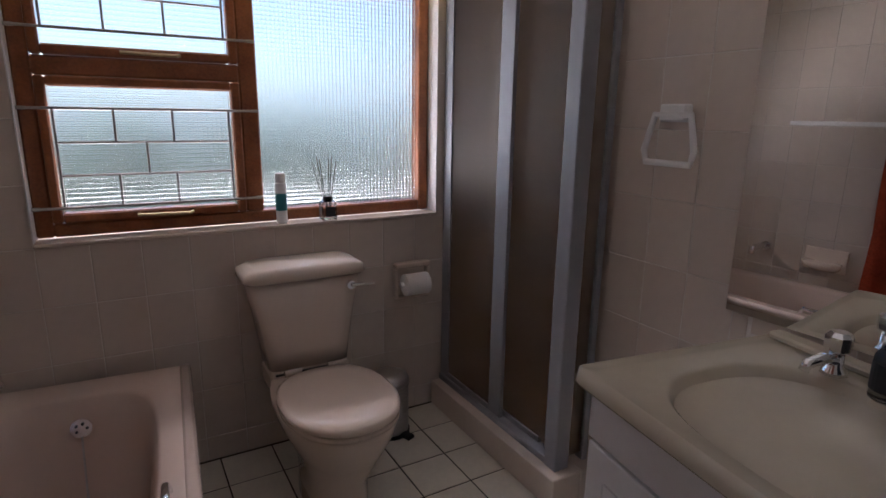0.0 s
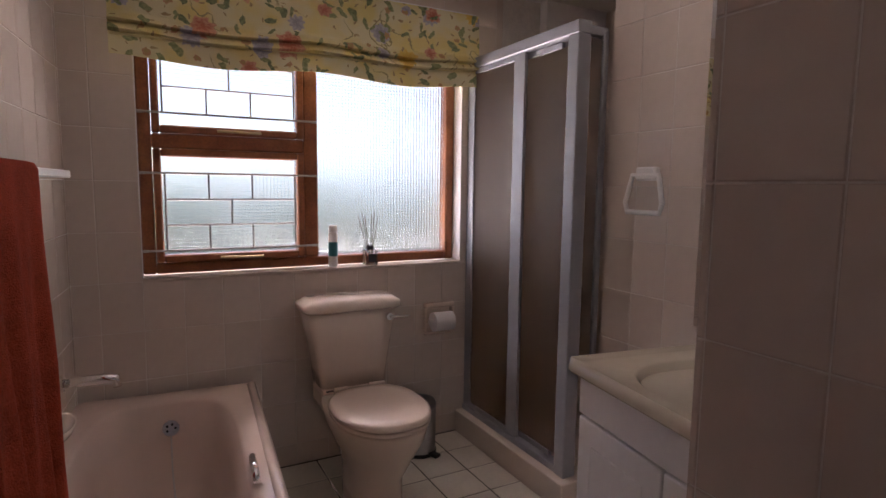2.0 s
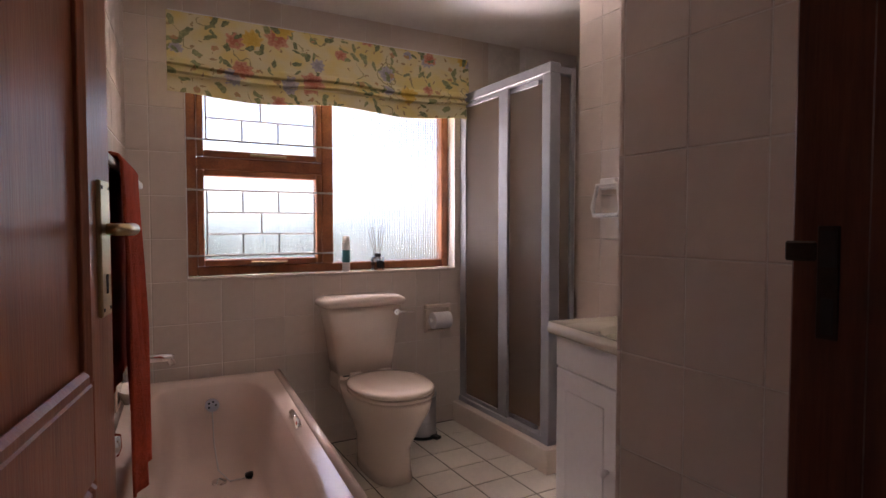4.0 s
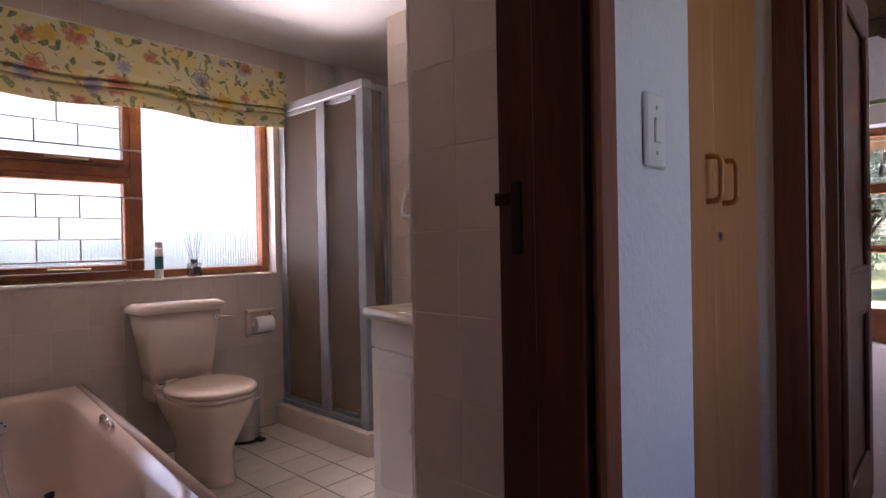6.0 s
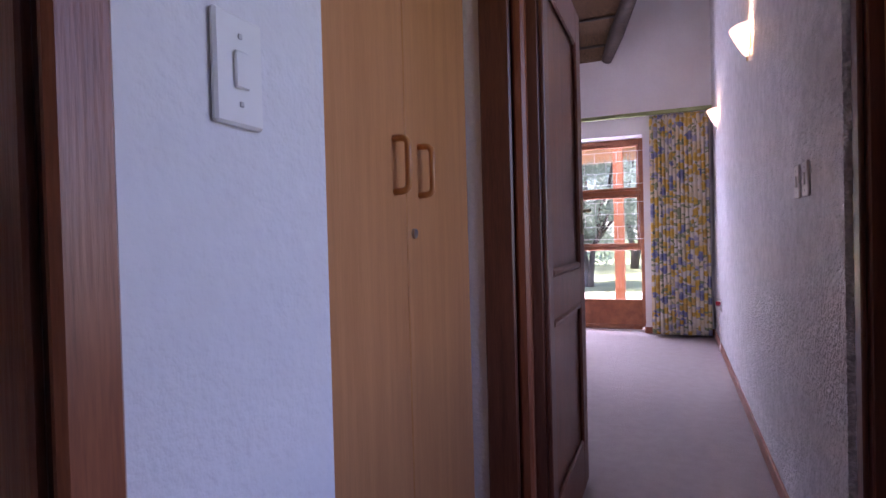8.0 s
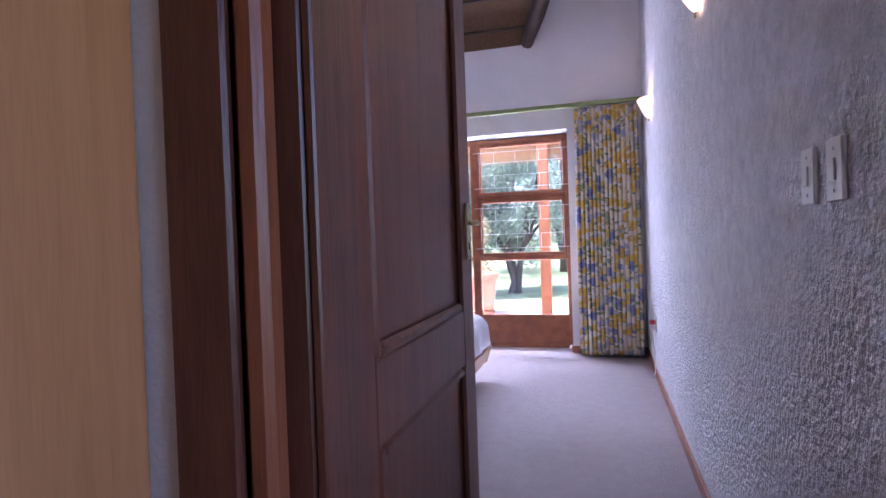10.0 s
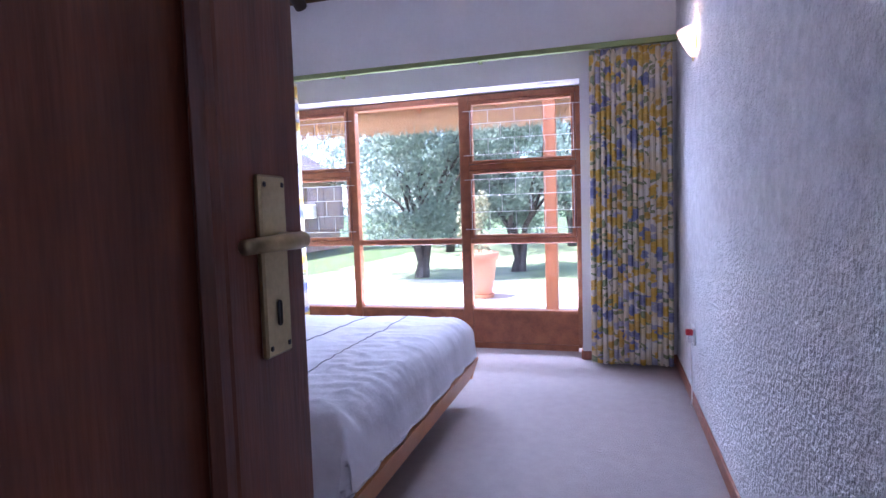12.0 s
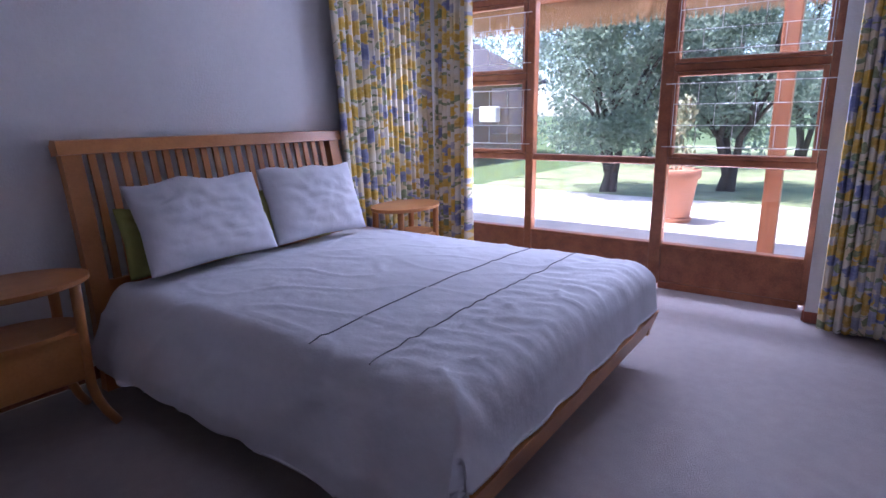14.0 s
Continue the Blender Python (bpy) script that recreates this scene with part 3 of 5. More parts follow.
# bedroom window wall
bw = group("window_2", (0, 0, 0), "large varnished timber window with lower panels", "window", kind="structure")
fx0, fx1 = 6.78, 6.86
posts = [(-0.56, -0.515), (0.374, 0.459), (1.425, 1.491), (2.09, 2.14)]
for y0, y1 in posts:
    part("mullion", box(fx0, fx1, y0, y1, 0.03, 2.17, 0.006), WINWOOD, bw)
for i in range(3):
    y0, y1 = posts[i][1], posts[i + 1][0]
    part("head", box(fx0, fx1, y0, y1, 2.115, 2.17, 0.006), WINWOOD, bw)
    part("transom", box(fx0, fx1, y0, y1, 0.905, 0.955, 0.006), WINWOOD, bw)
    part("rail", box(fx0, fx1, y0, y1, 0.31, 0.338, 0.004), WINWOOD, bw)
    part("bottom_rail", box(fx0, fx1, y0, y1, 0.0, 0.05, 0.004), WINWOOD, bw)
    part("panel", box(fx0 + 0.02, fx1 - 0.02, y0, y1, 0.05, 0.31), WINWOOD, bw, "flat varnished timber panel")
    pane_part(bw, 6.815, 6.82, y0, y1, 0.338, 0.905, CLEAR)
    if i == 1:
        pane_part(bw, 6.815, 6.82, y0, y1, 0.955, 2.115, CLEAR)
    else:
        part("transom", box(fx0, fx1, y0, y1, 1.535, 1.585, 0.006), WINWOOD, bw)
        for z0, z1 in ((0.957, 1.533), (1.587, 2.113)):
            s = part("casement", box(6.765, 6.825, y0 + 0.002, y0 + 0.034, z0, z1, 0.005), WINWOOD, bw)
            for p in ((y1 - 0.034, y1 - 0.002, z0, z1), (y0 + 0.034, y1 - 0.034, z0, z0 + 0.03), (y0 + 0.034, y1 - 0.034, z1 - 0.03, z1)):
                part("rail", box(6.765, 6.825, *p, 0.005), WINWOOD, s)
            pane_part(bw, 6.80, 6.805, y0 + 0.034, y1 - 0.034, z0 + 0.03, z1 - 0.03, CLEAR)
for (ya, yb) in ((-0.56, 0.41), (1.44, 2.12)):
    n = yb - ya
    V1 = [ya + 0.06, ya + n * 0.3, ya + n * 0.55, ya + n * 0.78, yb - 0.06]
    V2 = [ya + 0.06, ya + n * 0.42, ya + n * 0.67, yb - 0.06]
    grille(6.745, ya, yb, [1.455, 1.32, 1.18, 1.035], [V1, V2, V1], WBAR, "white steel burglar bars across a bedroom casement", "y")
    grille(6.745, ya, yb, [2.03, 1.92, 1.79, 1.66], [V1, V2, V1], WBAR, "white steel burglar bars across a bedroom casement", "y")


# ---- doors ----
def panel_door(name, w, h, loc, rz, material, label, k=1.0, zc=1.14):
    """A two-panel door leaf; local x runs from the hinge, y is its thickness."""
    d = group(name, loc, label, "door", rz=rz)
    t = 0.021
    for p in ((0, 0.115, 0.005, h), (w - 0.115, w, 0.005, h), (0.115, w - 0.115, h - 0.14, h), (0.115, w - 0.115, 0.005, 0.2), (0.115, w - 0.115, 0.80, 0.945)):
        part("stile" if p[3] - p[2] > 1 else "rail", box(p[0], p[1], -t, t, p[2], p[3], 0.003), material, d)
    for z0, z1 in ((0.2, 0.80), (0.945, h - 0.14)):
        part("panel", box(0.115, w - 0.115, -0.009, 0.009, z0, z1), material, d)
        for sgn in (-1, 1):
            ya, yb = sorted((sgn * 0.009, sgn * 0.025))
            for q in ((0.115, 0.14, z0, z1), (w - 0.14, w - 0.115, z0, z1), (0.14, w - 0.14, z0, z0 + 0.025), (0.14, w - 0.14, z1 - 0.025, z1)):
                part("moulding", box(q[0], q[1], ya, yb, q[2], q[3], 0.007), material, d)
    for sgn in (-1, 1):
        y = sgn * t
        ya, yb = sorted((y, y + sgn * 0.007))
        pl = part("handle_plate", box(w - 0.057 - 0.026 * k, w - 0.057 + 0.026 * k, ya, yb, zc - 0.105 * k, zc + 0.105 * k, 0.002), BRASS, d, "brushed brass lever handle plate")
        yl, zl = y + sgn * 0.045 * k, zc + 0.03 * k
        part("lever", tube([(w - 0.050, y, zl), (w - 0.050, yl - sgn * 0.008, zl), (w - 0.058, yl, zl), (w - 0.057 - 0.108 * k, yl, zl - 0.001)], [0.009 * k, 0.009 * k, 0.010 * k, 0.008 * k], 12), BRASS, pl, smooth=True)
        part("keyhole", box(w - 0.057 - 0.004 * k, w - 0.057 + 0.004 * k, *sorted((y + sgn * 0.0065, y + sgn * 0.0078)), zc - 0.07 * k, zc - 0.04 * k, 0.002), BLACK, pl)
        for z in (zc - 0.094 * k, zc + 0.094 * k):
            for x in (w - 0.057 - 0.018 * k, w - 0.057 + 0.018 * k):
                part("screw", box(x - 0.003 * k, x + 0.003 * k, *sorted((y + sgn * 0.0065, y + sgn * 0.0082)), z - 0.003 * k, z + 0.003 * k, 0.001), BLACK, pl)
    for z in (0.25, 1.75):
        part("hinge", tube([(-0.004, -t - 0.004, z), (-0.004, -t - 0.004, z + 0.09)], 0.006, 10), BRASS, d)
    return d


panel_door("bathroom_door", 0.775, 2.03, (-0.505, -0.275, 0), 90 - 11.8, MIDWOOD, "red-brown panelled timber door, standing open into the bathroom")
panel_door("bedroom_door", 0.85, 2.03, (1.682, -0.478, 0), 0.2, BACKLITWOOD, "red-brown panelled timber door, standing open into the bedroom", 0.74, 1.16)

fr = group("door_1", (0, 0, 0), "dark varnished bathroom door frame", "door frame", kind="structure")
part("jamb", box(0.284, 0.332, -0.425, -0.272, 0, 2.08, 0.003), DARKWOOD, fr)
part("stop", box(0.271, 0.284, -0.425, -0.345, 0, 2.045, 0.003), DARKWOOD, fr)
part("jamb", box(-0.60, -0.555, -0.425, -0.285, 0, 2.08, 0.003), DARKWOOD, fr)
part("head", box(-0.555, 0.284, -0.425, -0.285, 2.045, 2.115, 0.003), DARKWOOD, fr)
part("architrave", box(0.278, 0.334, -0.447, -0.431, 0, 2.11, 0.006), MIDWOOD, fr)
part("architrave", box(-0.64, -0.575, -0.447, -0.431, 0, 2.11, 0.006), MIDWOOD, fr)
sp = part("strike_plate", box(0.2815, 0.284, -0.318, -0.298, 1.065, 1.175, 0.001), BRONZE, fr, "dark bronze strike plate")
part("lip", box(0.279, 0.2835, -0.298, -0.268, 1.140, 1.160, 0.002), BRONZE, sp)
part("latch_hole", box(0.2805, 0.2825, -0.316, -0.301, 1.135, 1.17), BLACK, sp)
part("key_hole", box(0.2805, 0.2825, -0.314, -0.303, 1.07, 1.105), BLACK, sp)

fr = group("door_2", (0, 0, 0), "dark varnished bedroom door frame", "door frame", kind="structure")
part("jamb", box(1.535, 1.675, -0.53, -0.38, 0, 2.08, 0.004), DARKWOOD, fr)
part("architrave", box(1.488, 1.505, -0.462, -0.375, 0, 2.13, 0.005), DARKWOOD, fr)
part("moulding", box(1.496, 1.535, -0.50, -0.464, 0, 2.11, 0.009), MIDWOOD, fr)
part("stop", box(1.535, 1.60, -0.545, -0.531, 0, 2.045, 0.003), DARKWOOD, fr)
part("jamb", box(1.535, 1.69, -1.345, -1.268, 0, 2.08, 0.004), DARKWOOD, fr)
part("stop", box(1.56, 1.61, -1.268, -1.255, 0, 2.045, 0.003), DARKWOOD, fr)
part("architrave", box(1.488, 1.505, -1.36, -1.29, 0, 2.13, 0.005), BEDWOOD, fr)
part("strike_plate", box(1.635, 1.66, -1.268, -1.2655, 1.0, 1.16, 0.001), BRASS, fr, "brass strike plate")
part("head", box(1.535, 1.675, -1.268, -0.53, 2.045, 2.125, 0.003), DARKWOOD, fr)


# ---- hall cupboard ----
cup = group("cupboard", (0, 0, 0), "pale beech built-in cupboard with closed doors", "cupboard")
part("body", box(0.657, 1.50, -0.305, 0.195, 0.0, 2.34), BEECH, cup)
for x0, x1, hx, label in ((0.656, 1.108, 1.055, ""), (1.112, 1.502, 1.178, "")):
    d = part("door", box(x0, x1, -0.328, -0.308, 0.06, 2.33, 0.002), BEECH, cup)
    zt = 1.296
    part("handle", tube([(hx, -0.328, zt - 0.01), (hx, -0.345, zt - 0.01), (hx, -0.354, zt - 0.012), (hx, -0.360, zt - 0.018), (hx, -0.362, zt - 0.027), (hx, -0.362, zt - 0.103), (hx, -0.360, zt - 0.112), (hx, -0.354, zt - 0.118), (hx, -0.345, zt - 0.12), (hx, -0.328, zt - 0.12)], 0.0075, 10), BEDWOOD, d, "honey-coloured wooden bow handle", smooth=True)
b = tube([(1.141, -0.327, 1.089), (1.141, -0.334, 1.089)], 0.011, 16)
part("keyhole", b, STEEL, cup, "round steel cupboard lock")
part("plinth", box(0.657, 1.50, -0.325, -0.306, 0.0, 0.055), BEECH, cup)


def switch_plate(loc, rz, label, w=0.072, h=0.118, rocker=True):
    s = group("light_switch", loc, label, "light switch", "light switches", rz=rz)
    part("plate", box(-w / 2, w / 2, -0.009, 0, -h / 2, h / 2, 0.003), PLASTIC, s)
    part("rocker", box(-0.011, 0.011, -0.013, -0.009, -0.020, 0.020, 0.002), PLASTIC, s)
    for z in (-0.036, 0.036):
        part("screw", box(-0.003, 0.003, -0.0102, -0.0088, z - 0.003, z + 0.003, 0.001), STEEL, s)
    return s


switch_plate((0.485, Y_HALL, 1.258), 0, "cream plastic light switch on white plaster")
switch_plate((2.06, Y_SOUTH, 1.235), 180, "white light switch on the roughcast wall", 0.07, 0.11)
switch_plate((2.19, Y_SOUTH, 1.235), 180, "white light switch on the roughcast wall", 0.07, 0.11)

# skirtings
for nm, p in (("baseboard_south", (1.70, X_EAST, Y_SOUTH, Y_SOUTH + 0.014, 0, 0.068)), ("baseboard_east", (X_EAST - 0.014, X_EAST, Y_SOUTH + 0.014, -0.563, 0, 0.068)), ("baseboard_north", (1.92, X_EAST, Y_NORTH - 0.014, Y_NORTH, 0, 0.068)), ("baseboard_reveal", (6.56, 6.775, -0.562, -0.55, 0, 0.068))):
    structure(part(nm, box(*p, 0.003), MIDWOOD), "red-brown timber skirting board", "skirting")


# ---- wall lamps, socket ----
def sconce(x, z):
    s = group("wall_lamp", (x, Y_SOUTH, z), "glowing alabaster glass wall lamp with brass fitting", "wall lamp", "wall lamps")
    secs = []
    for i in range(9):
        f = i / 8
        r = 0.012 + 0.115 * f ** 0.75
        dpt = 0.012 + 0.11 * f ** 0.75
        zz = -0.12 + 0.19 * f
        ring = [(r * math.cos(math.pi * j / 14), 0.018 + dpt * math.sin(math.pi * j / 14), zz + (0.02 * abs(math.cos(math.pi * j / 14)) if i == 8 else 0)) for j in range(15)]
        secs.append(ring)
    b = bmesh.new()
    rings = [[b.verts.new(p) for p in sct] for sct in secs]
    for a, c in zip(rings, rings[1:]):
        for j in range(14):
            b.faces.new((a[j], a[j + 1], c[j + 1], c[j]))
    b = thicken(b, 0.005)
    part("shade", b, SHADE, s, "white marbled glass bowl, lit from inside", True)
    part("backplate", box(-0.03, 0.03, 0.0, 0.016, -0.06, 0.06, 0.006), BRASS, s)
    part("finial", turned([(0.002, -0.15), (0.008, -0.14), (0.005, -0.128), (0.011, -0.12)], 12, 0, 0.026), BRASS, s, smooth=True)
    s.scale = (0.74, 0.74, 0.74)
    lamp = new("bulb", bpy.data.lights.new("bulb", 'POINT'))
    lamp.data.energy, lamp.data.color, lamp.data.shadow_soft_size = 0.6, (1.0, 0.66, 0.36), 0.03
    lamp.parent = s
    lamp.location = (0, 0.06, 0.07)
    return s


sconce(3.33, 2.07)
sconce(5.54, 2.10)
so = group("power_socket", (5.64, Y_SOUTH, 0.42), "white power socket with a red plug and trailing cord", "socket")
part("plate", box(-0.06, 0.06, 0, 0.012, -0.055, 0.055, 0.004), PLASTIC, so)
part("plug", box(-0.052, -0.012, 0.012, 0.052, 0.005, 0.04, 0.006), RED, so, "red plug top")
part("adaptor", box(-0.04, 0.0, 0.012, 0.045, -0.04, -0.002, 0.006), PLASTIC, so)
part("cord", tube([(-0.03, 0.03, -0.03), (-0.05, 0.025, -0.12), (-0.06, 0.02, -0.25), (-0.05, 0.02, -0.36), (-0.10, 0.03, -0.40), (-0.14, 0.03, -0.34)], 0.004, 8), PLASTIC, so, smooth=True)


# ---- curtains and rails ----
def curtain(name, along, a0, a1, fixed, z0, z1, folds, label, flare=0.0, phase=0.0, slant=0.0):
    def fn(u, v):
        z = z0 + (z1 - z0) * v
        a = a0 + (a1 - a0) * u + slant * (1 - v) * (1 - u)
        w = u * folds * 2 * math.pi + phase + 0.8 * math.sin(u * 9 + phase)
        amp = (0.026 + 0.018 * (1 - v)) * (1 + 0.35 * math.sin(u * 17 + 1.3 * phase))
        if v > 0.95:
            amp *= 0.6
        d = amp * math.sin(w + 0.5 * math.sin(v * 3 + u * 4)) + 0.006 * math.sin(5 * w)
        a += 0.014 * math.cos(w) * (1 - 0.5 * v)
        return (fixed + d, a, z) if along == "y" else (a, fixed + d, z)
    ob = lay_cloth(part(name, sheet(fn, folds * 14, 26, 0.003), CURTAIN, smooth=True), folds * 14, 26, abs(a1 - a0) * 1.35, (z1 - z0) * 0.85)
    return tagged(ob, label, "curtain", "bedroom curtains")


curtain("curtain", "y", -1.215, -0.645, 6.42, 0.02, 2.335, 15, "gathered floral cotton curtain in blue and yellow, hanging to the carpet", phase=0.4)
curtain("curtain", "y", 1.80, 2.12, 6.42, 0.02, 2.335, 8, "gathered floral curtain drawn to the window corner", phase=1.1)
curtain("curtain", "x", 5.31, 6.37, 2.15, 0.02, 2.335, 17, "gathered floral curtain along the wall beside the bed", phase=2.0, slant=0.12)
cr = group("curtain_rail", (0, 0, 0), "green painted curtain rail round the corner", "curtain rail")
part("rail", box(6.40, 6.44, Y_SOUTH + 0.005, 2.14, 2.345, 2.385, 0.004), GREENRAIL, cr)
part("rail", box(4.9, 6.44, 2.14, 2.18, 2.345, 2.385, 0.004), GREENRAIL, cr)
for y in (-1.0, 0.2, 1.4):
    part("bracket", box(6.44, X_EAST, y - 0.012, y + 0.012, 2.355, 2.378), GREENRAIL, cr)
for x in (5.1, 6.0):
    part("bracket", box(x - 0.012, x + 0.012, 2.18, Y_NORTH, 2.355, 2.378), GREENRAIL, cr)


# ---- bed ----
bed = group("bed_frame", (0, 0, 0), "honey beech double bed frame with slatted headboard", "bed")
BX0, BX1, BY0, BY1 = 3.72, 5.42, 0.06, 2.10


def hb(s, z):
    """The headboard's backward curve."""
    return 2.10 + 0.10 * max(0.0, (z - 0.35) / 0.8) ** 1.7 + s


for x0, x1 in ((3.66, 3.745), (5.26, 5.345)):
    secs = []
    for i in range(12):
        z = 1.13 * i / 11
        y = hb(0, z)
        t = 0.028
        secs.append([(x0, y - t, z), (x1, y - t, z), (x1, y + t, z), (x0, y + t, z)])
    part("post", loft(secs), BEDWOOD, bed)
secs = [[(x, hb(-0.045, 1.13), 1.115), (x, hb(0.03, 1.13), 1.105), (x, hb(0.045, 1.13), 1.15), (x, hb(0.02, 1.13), 1.178), (x, hb(-0.03, 1.13), 1.175)] for x in (3.645, 5.36)]
part("top_rail", loft(secs), BEDWOOD, bed)
part("lower_rail", box(3.745, 5.26, hb(-0.015, 0.5), hb(0.015, 0.5), 0.45, 0.53, 0.004), BEDWOOD, bed)
ns = 21
for k in range(ns):
    x = 3.76 + 1.485 * (k + 0.5) / ns
    secs = []
    for i in range(9):
        z = 0.53 + (1.12 - 0.53) * i / 8
        y = hb(0, z)
        secs.append([(x - 0.017, y - 0.007, z), (x + 0.017, y - 0.007, z), (x + 0.017, y + 0.007, z), (x - 0.017, y + 0.007, z)])
    part("slat", loft(secs), BEDWOOD, bed)
# sloped side and foot boards, wider at the top
def board(pts, drop=0.125, inset=0.04):
    (x0, y0), (x1, y1), (nx, ny) = pts
    t = 0.028
    secs = []
    for x, y in ((x0, y0), (x1, y1)):
        secs.append([(x, y, 0.265), (x - nx * t, y - ny * t, 0.265), (x - nx * (t + inset), y - ny * (t + inset), 0.265 - drop), (x - nx * inset, y - ny * inset, 0.265 - drop)])
    return loft(secs)


part("foot_board", board(((3.66, 0.035), (5.50, 0.035), (0, -1))), BEDWOOD, bed)
part("side_board", board(((5.50, 0.064), (5.50, 2.06), (1, 0))), BEDWOOD, bed)
part("side_board", board(((3.66, 2.06), (3.66, 0.064), (-1, 0))), BEDWOOD, bed)
part("slat_base", box(3.72, 5.44, 0.10, 2.06, 0.18, 0.205), BEDWOOD, bed)
for x in (3.95, 5.2):
    for y in (0.4, 1.8):
        part("leg", box(x - 0.035, x + 0.035, y - 0.035, y + 0.035, 0, 0.18, 0.004), BEDWOOD, bed)
tagged(part("mattress", box(3.74, 5.40, 0.10, 2.05, 0.207, 0.47, 0.04, seg=3), WHITE), "plain white mattress on the bed frame", "mattress")


def duvet(u, v):
    """u across the bed, v from foot to head; hangs over both sides and the foot."""
    hl, hr, hf = 0.375, 0.27, 0.24
    x0, x1, y0, y1, top = 3.68, 5.47, 0.06, 1.98, 0.53
    w = x1 - x0
    s, t = u * (w + hl + hr) - hl, v * (y1 - y0 + hf) - hf
    r = 0.11
    x, y, dz = x0 + s, y0 + t, 0.0
    dl = dr = df = 0.0
    if s < r:
        a = min((r - s) / r, 1.5)
        x = x0 + r - r * math.sin(a)
        dl = r * (1 - math.cos(a)) + max(0, (r - s) - 1.5 * r)
    if s > w - r:
        a = min((s - (w - r)) / r, 1.5)
        x = x1 - r + r * math.sin(a)
        dr = r * (1 - math.cos(a)) + max(0, (s - (w - r)) - 1.5 * r)
    if t < r:
        a = min((r - t) / r, 1.5)
        y = y0 + r - r * math.sin(a)
        df = r * (1 - math.cos(a)) + max(0, (r - t) - 1.5 * r)
    dz = max(dl, dr, df)
    nz = noise.noise((s * 2.2, t * 2.2, 1.0)) * 0.009 + noise.noise((s * 6, t * 5, 4.0)) * 0.004 + noise.noise((s * 17, t * 13, 9.0)) * 0.0025
    ridge = 1 - abs(noise.noise((s * 3.1 + t * 1.4, t * 2.0 - s * 1.2, 6.0)))
    nz += 0.006 * max(0.0, ridge - 0.92) / 0.08
    z = top - dz + nz * (1 if dz < 0.1 else 0.5) + 0.025 * math.sin(math.pi * min(max(s / w, 0), 1)) * math.sin(math.pi * v)
    if dz > 0.06:
        k = min((dz - 0.06) / 0.22, 1)
        n1 = noise.noise((s * 3.5, t * 3.5, 2.0))
        wave = math.sin((s if df >= dz else t) * 19 + 3 * n1)
        if dl >= dz:
            x -= k * (0.08 + 0.010 * wave + 0.02 * n1)
        elif dr >= dz:
            x += k * (0.025 + 0.012 * wave)
        else:
            y -= k * (0.02 + 0.006 * wave)
    if t < 0.40 and dz < 0.12:
        z += 0.0055 * math.sin(s * 62 + t * 14 + 9 * noise.noise((s * 2.3, t * 5, 7))) * max(0.0, 0.25 + noise.noise((s * 4, t * 7, 3)))
    if dl > 0.10:
        x -= 0.016 * max(0.0, 1 - abs(noise.noise((t * 2.2 + s * 1.6, s * 1.2, 11.0))) * 6)
    if t < 0.62 and dz < 0.15:
        fold = 1 - abs(noise.noise((s * 9 + t * 5, t * 3.2 - s * 1.5, 13.0))) * 5
        z += 0.006 * max(0.0, fold) * min(1.0, (0.62 - t) * 4)
    lim = 0.17 if dl >= dz else 0.285
    return (x, y, max(z, lim))


dv = group("duvet", (0, 0, 0), "white cotton duvet with two stitched bands, spread over the bed", "duvet")
part("cover", sheet(duvet, 150, 130, 0.006), DUVET, dv, smooth=True)
for v in (0.29, 0.415):
    b = tube([Vector(duvet(0.185 + 0.685 * i / 60, v)) + Vector((0, 0, 0.002)) for i in range(61)], 0.0022, 6)
    part("stitched_seam", b, STITCH, dv, "dark stitched line")


def pillow(name, loc, rx, rz, w, h, material, label):
    b = bmesh.new()
    g = {}
    nu, nv = 44, 32
    for side in (-1, 1):
        for i in range(nu + 1):
            for j in range(nv + 1):
                u, v = 2 * i / nu - 1, 2 * j / nv - 1
                e = max(0.0, (1 - abs(u) ** 3.0) * (1 - abs(v) ** 3.0)) ** 0.55
                pin = 1 - 0.07 * (1 - abs(u)) * abs(v) - 0.05 * (1 - abs(v)) * abs(u)
                crease = 1 - abs(noise.noise((u * 2.6 + v * 1.8 + loc[0] * 9, v * 3.4 - u * 1.1, side * 2.0)))
                th = 0.085 * e + 0.016 * e * noise.noise((u * 2 + v * 5, v * 2 - u * 3 + loc[0] * 7, side)) + 0.003 * e * noise.noise((u * 6 + loc[0], v * 6, side))
                th -= 0.004 * e * max(0.0, crease - 0.93) / 0.07
                sag = 0.02 * noise.noise((u * 1.5 + loc[0] * 5, 3.0, 1.0)) * (v + 1)
                if e == 0 and side == 1 and (-1, i, j) in g:
                    g[(1, i, j)] = g[(-1, i, j)]
                    continue
                g[(side, i, j)] = b.verts.new((u * w / 2 * pin, side * th, v * h / 2 * pin + sag))
    for side in (-1, 1):
        for i in range(nu):
            for j in range(nv):
                f = [g[(side, i, j)], g[(side, i + 1, j)], g[(side, i + 1, j + 1)], g[(side, i, j + 1)]]
                try:
                    b.faces.new(f if side < 0 else f[::-1])
                except ValueError:
                    pass
    bmesh.ops.recalc_face_normals(b, faces=b.faces[:])
    ob = part(name, b, material, smooth=True)
    ob.matrix_basis = pose(*loc, rx, 0, rz)
    return tagged(ob, label, "pillow", "pillows on the bed")


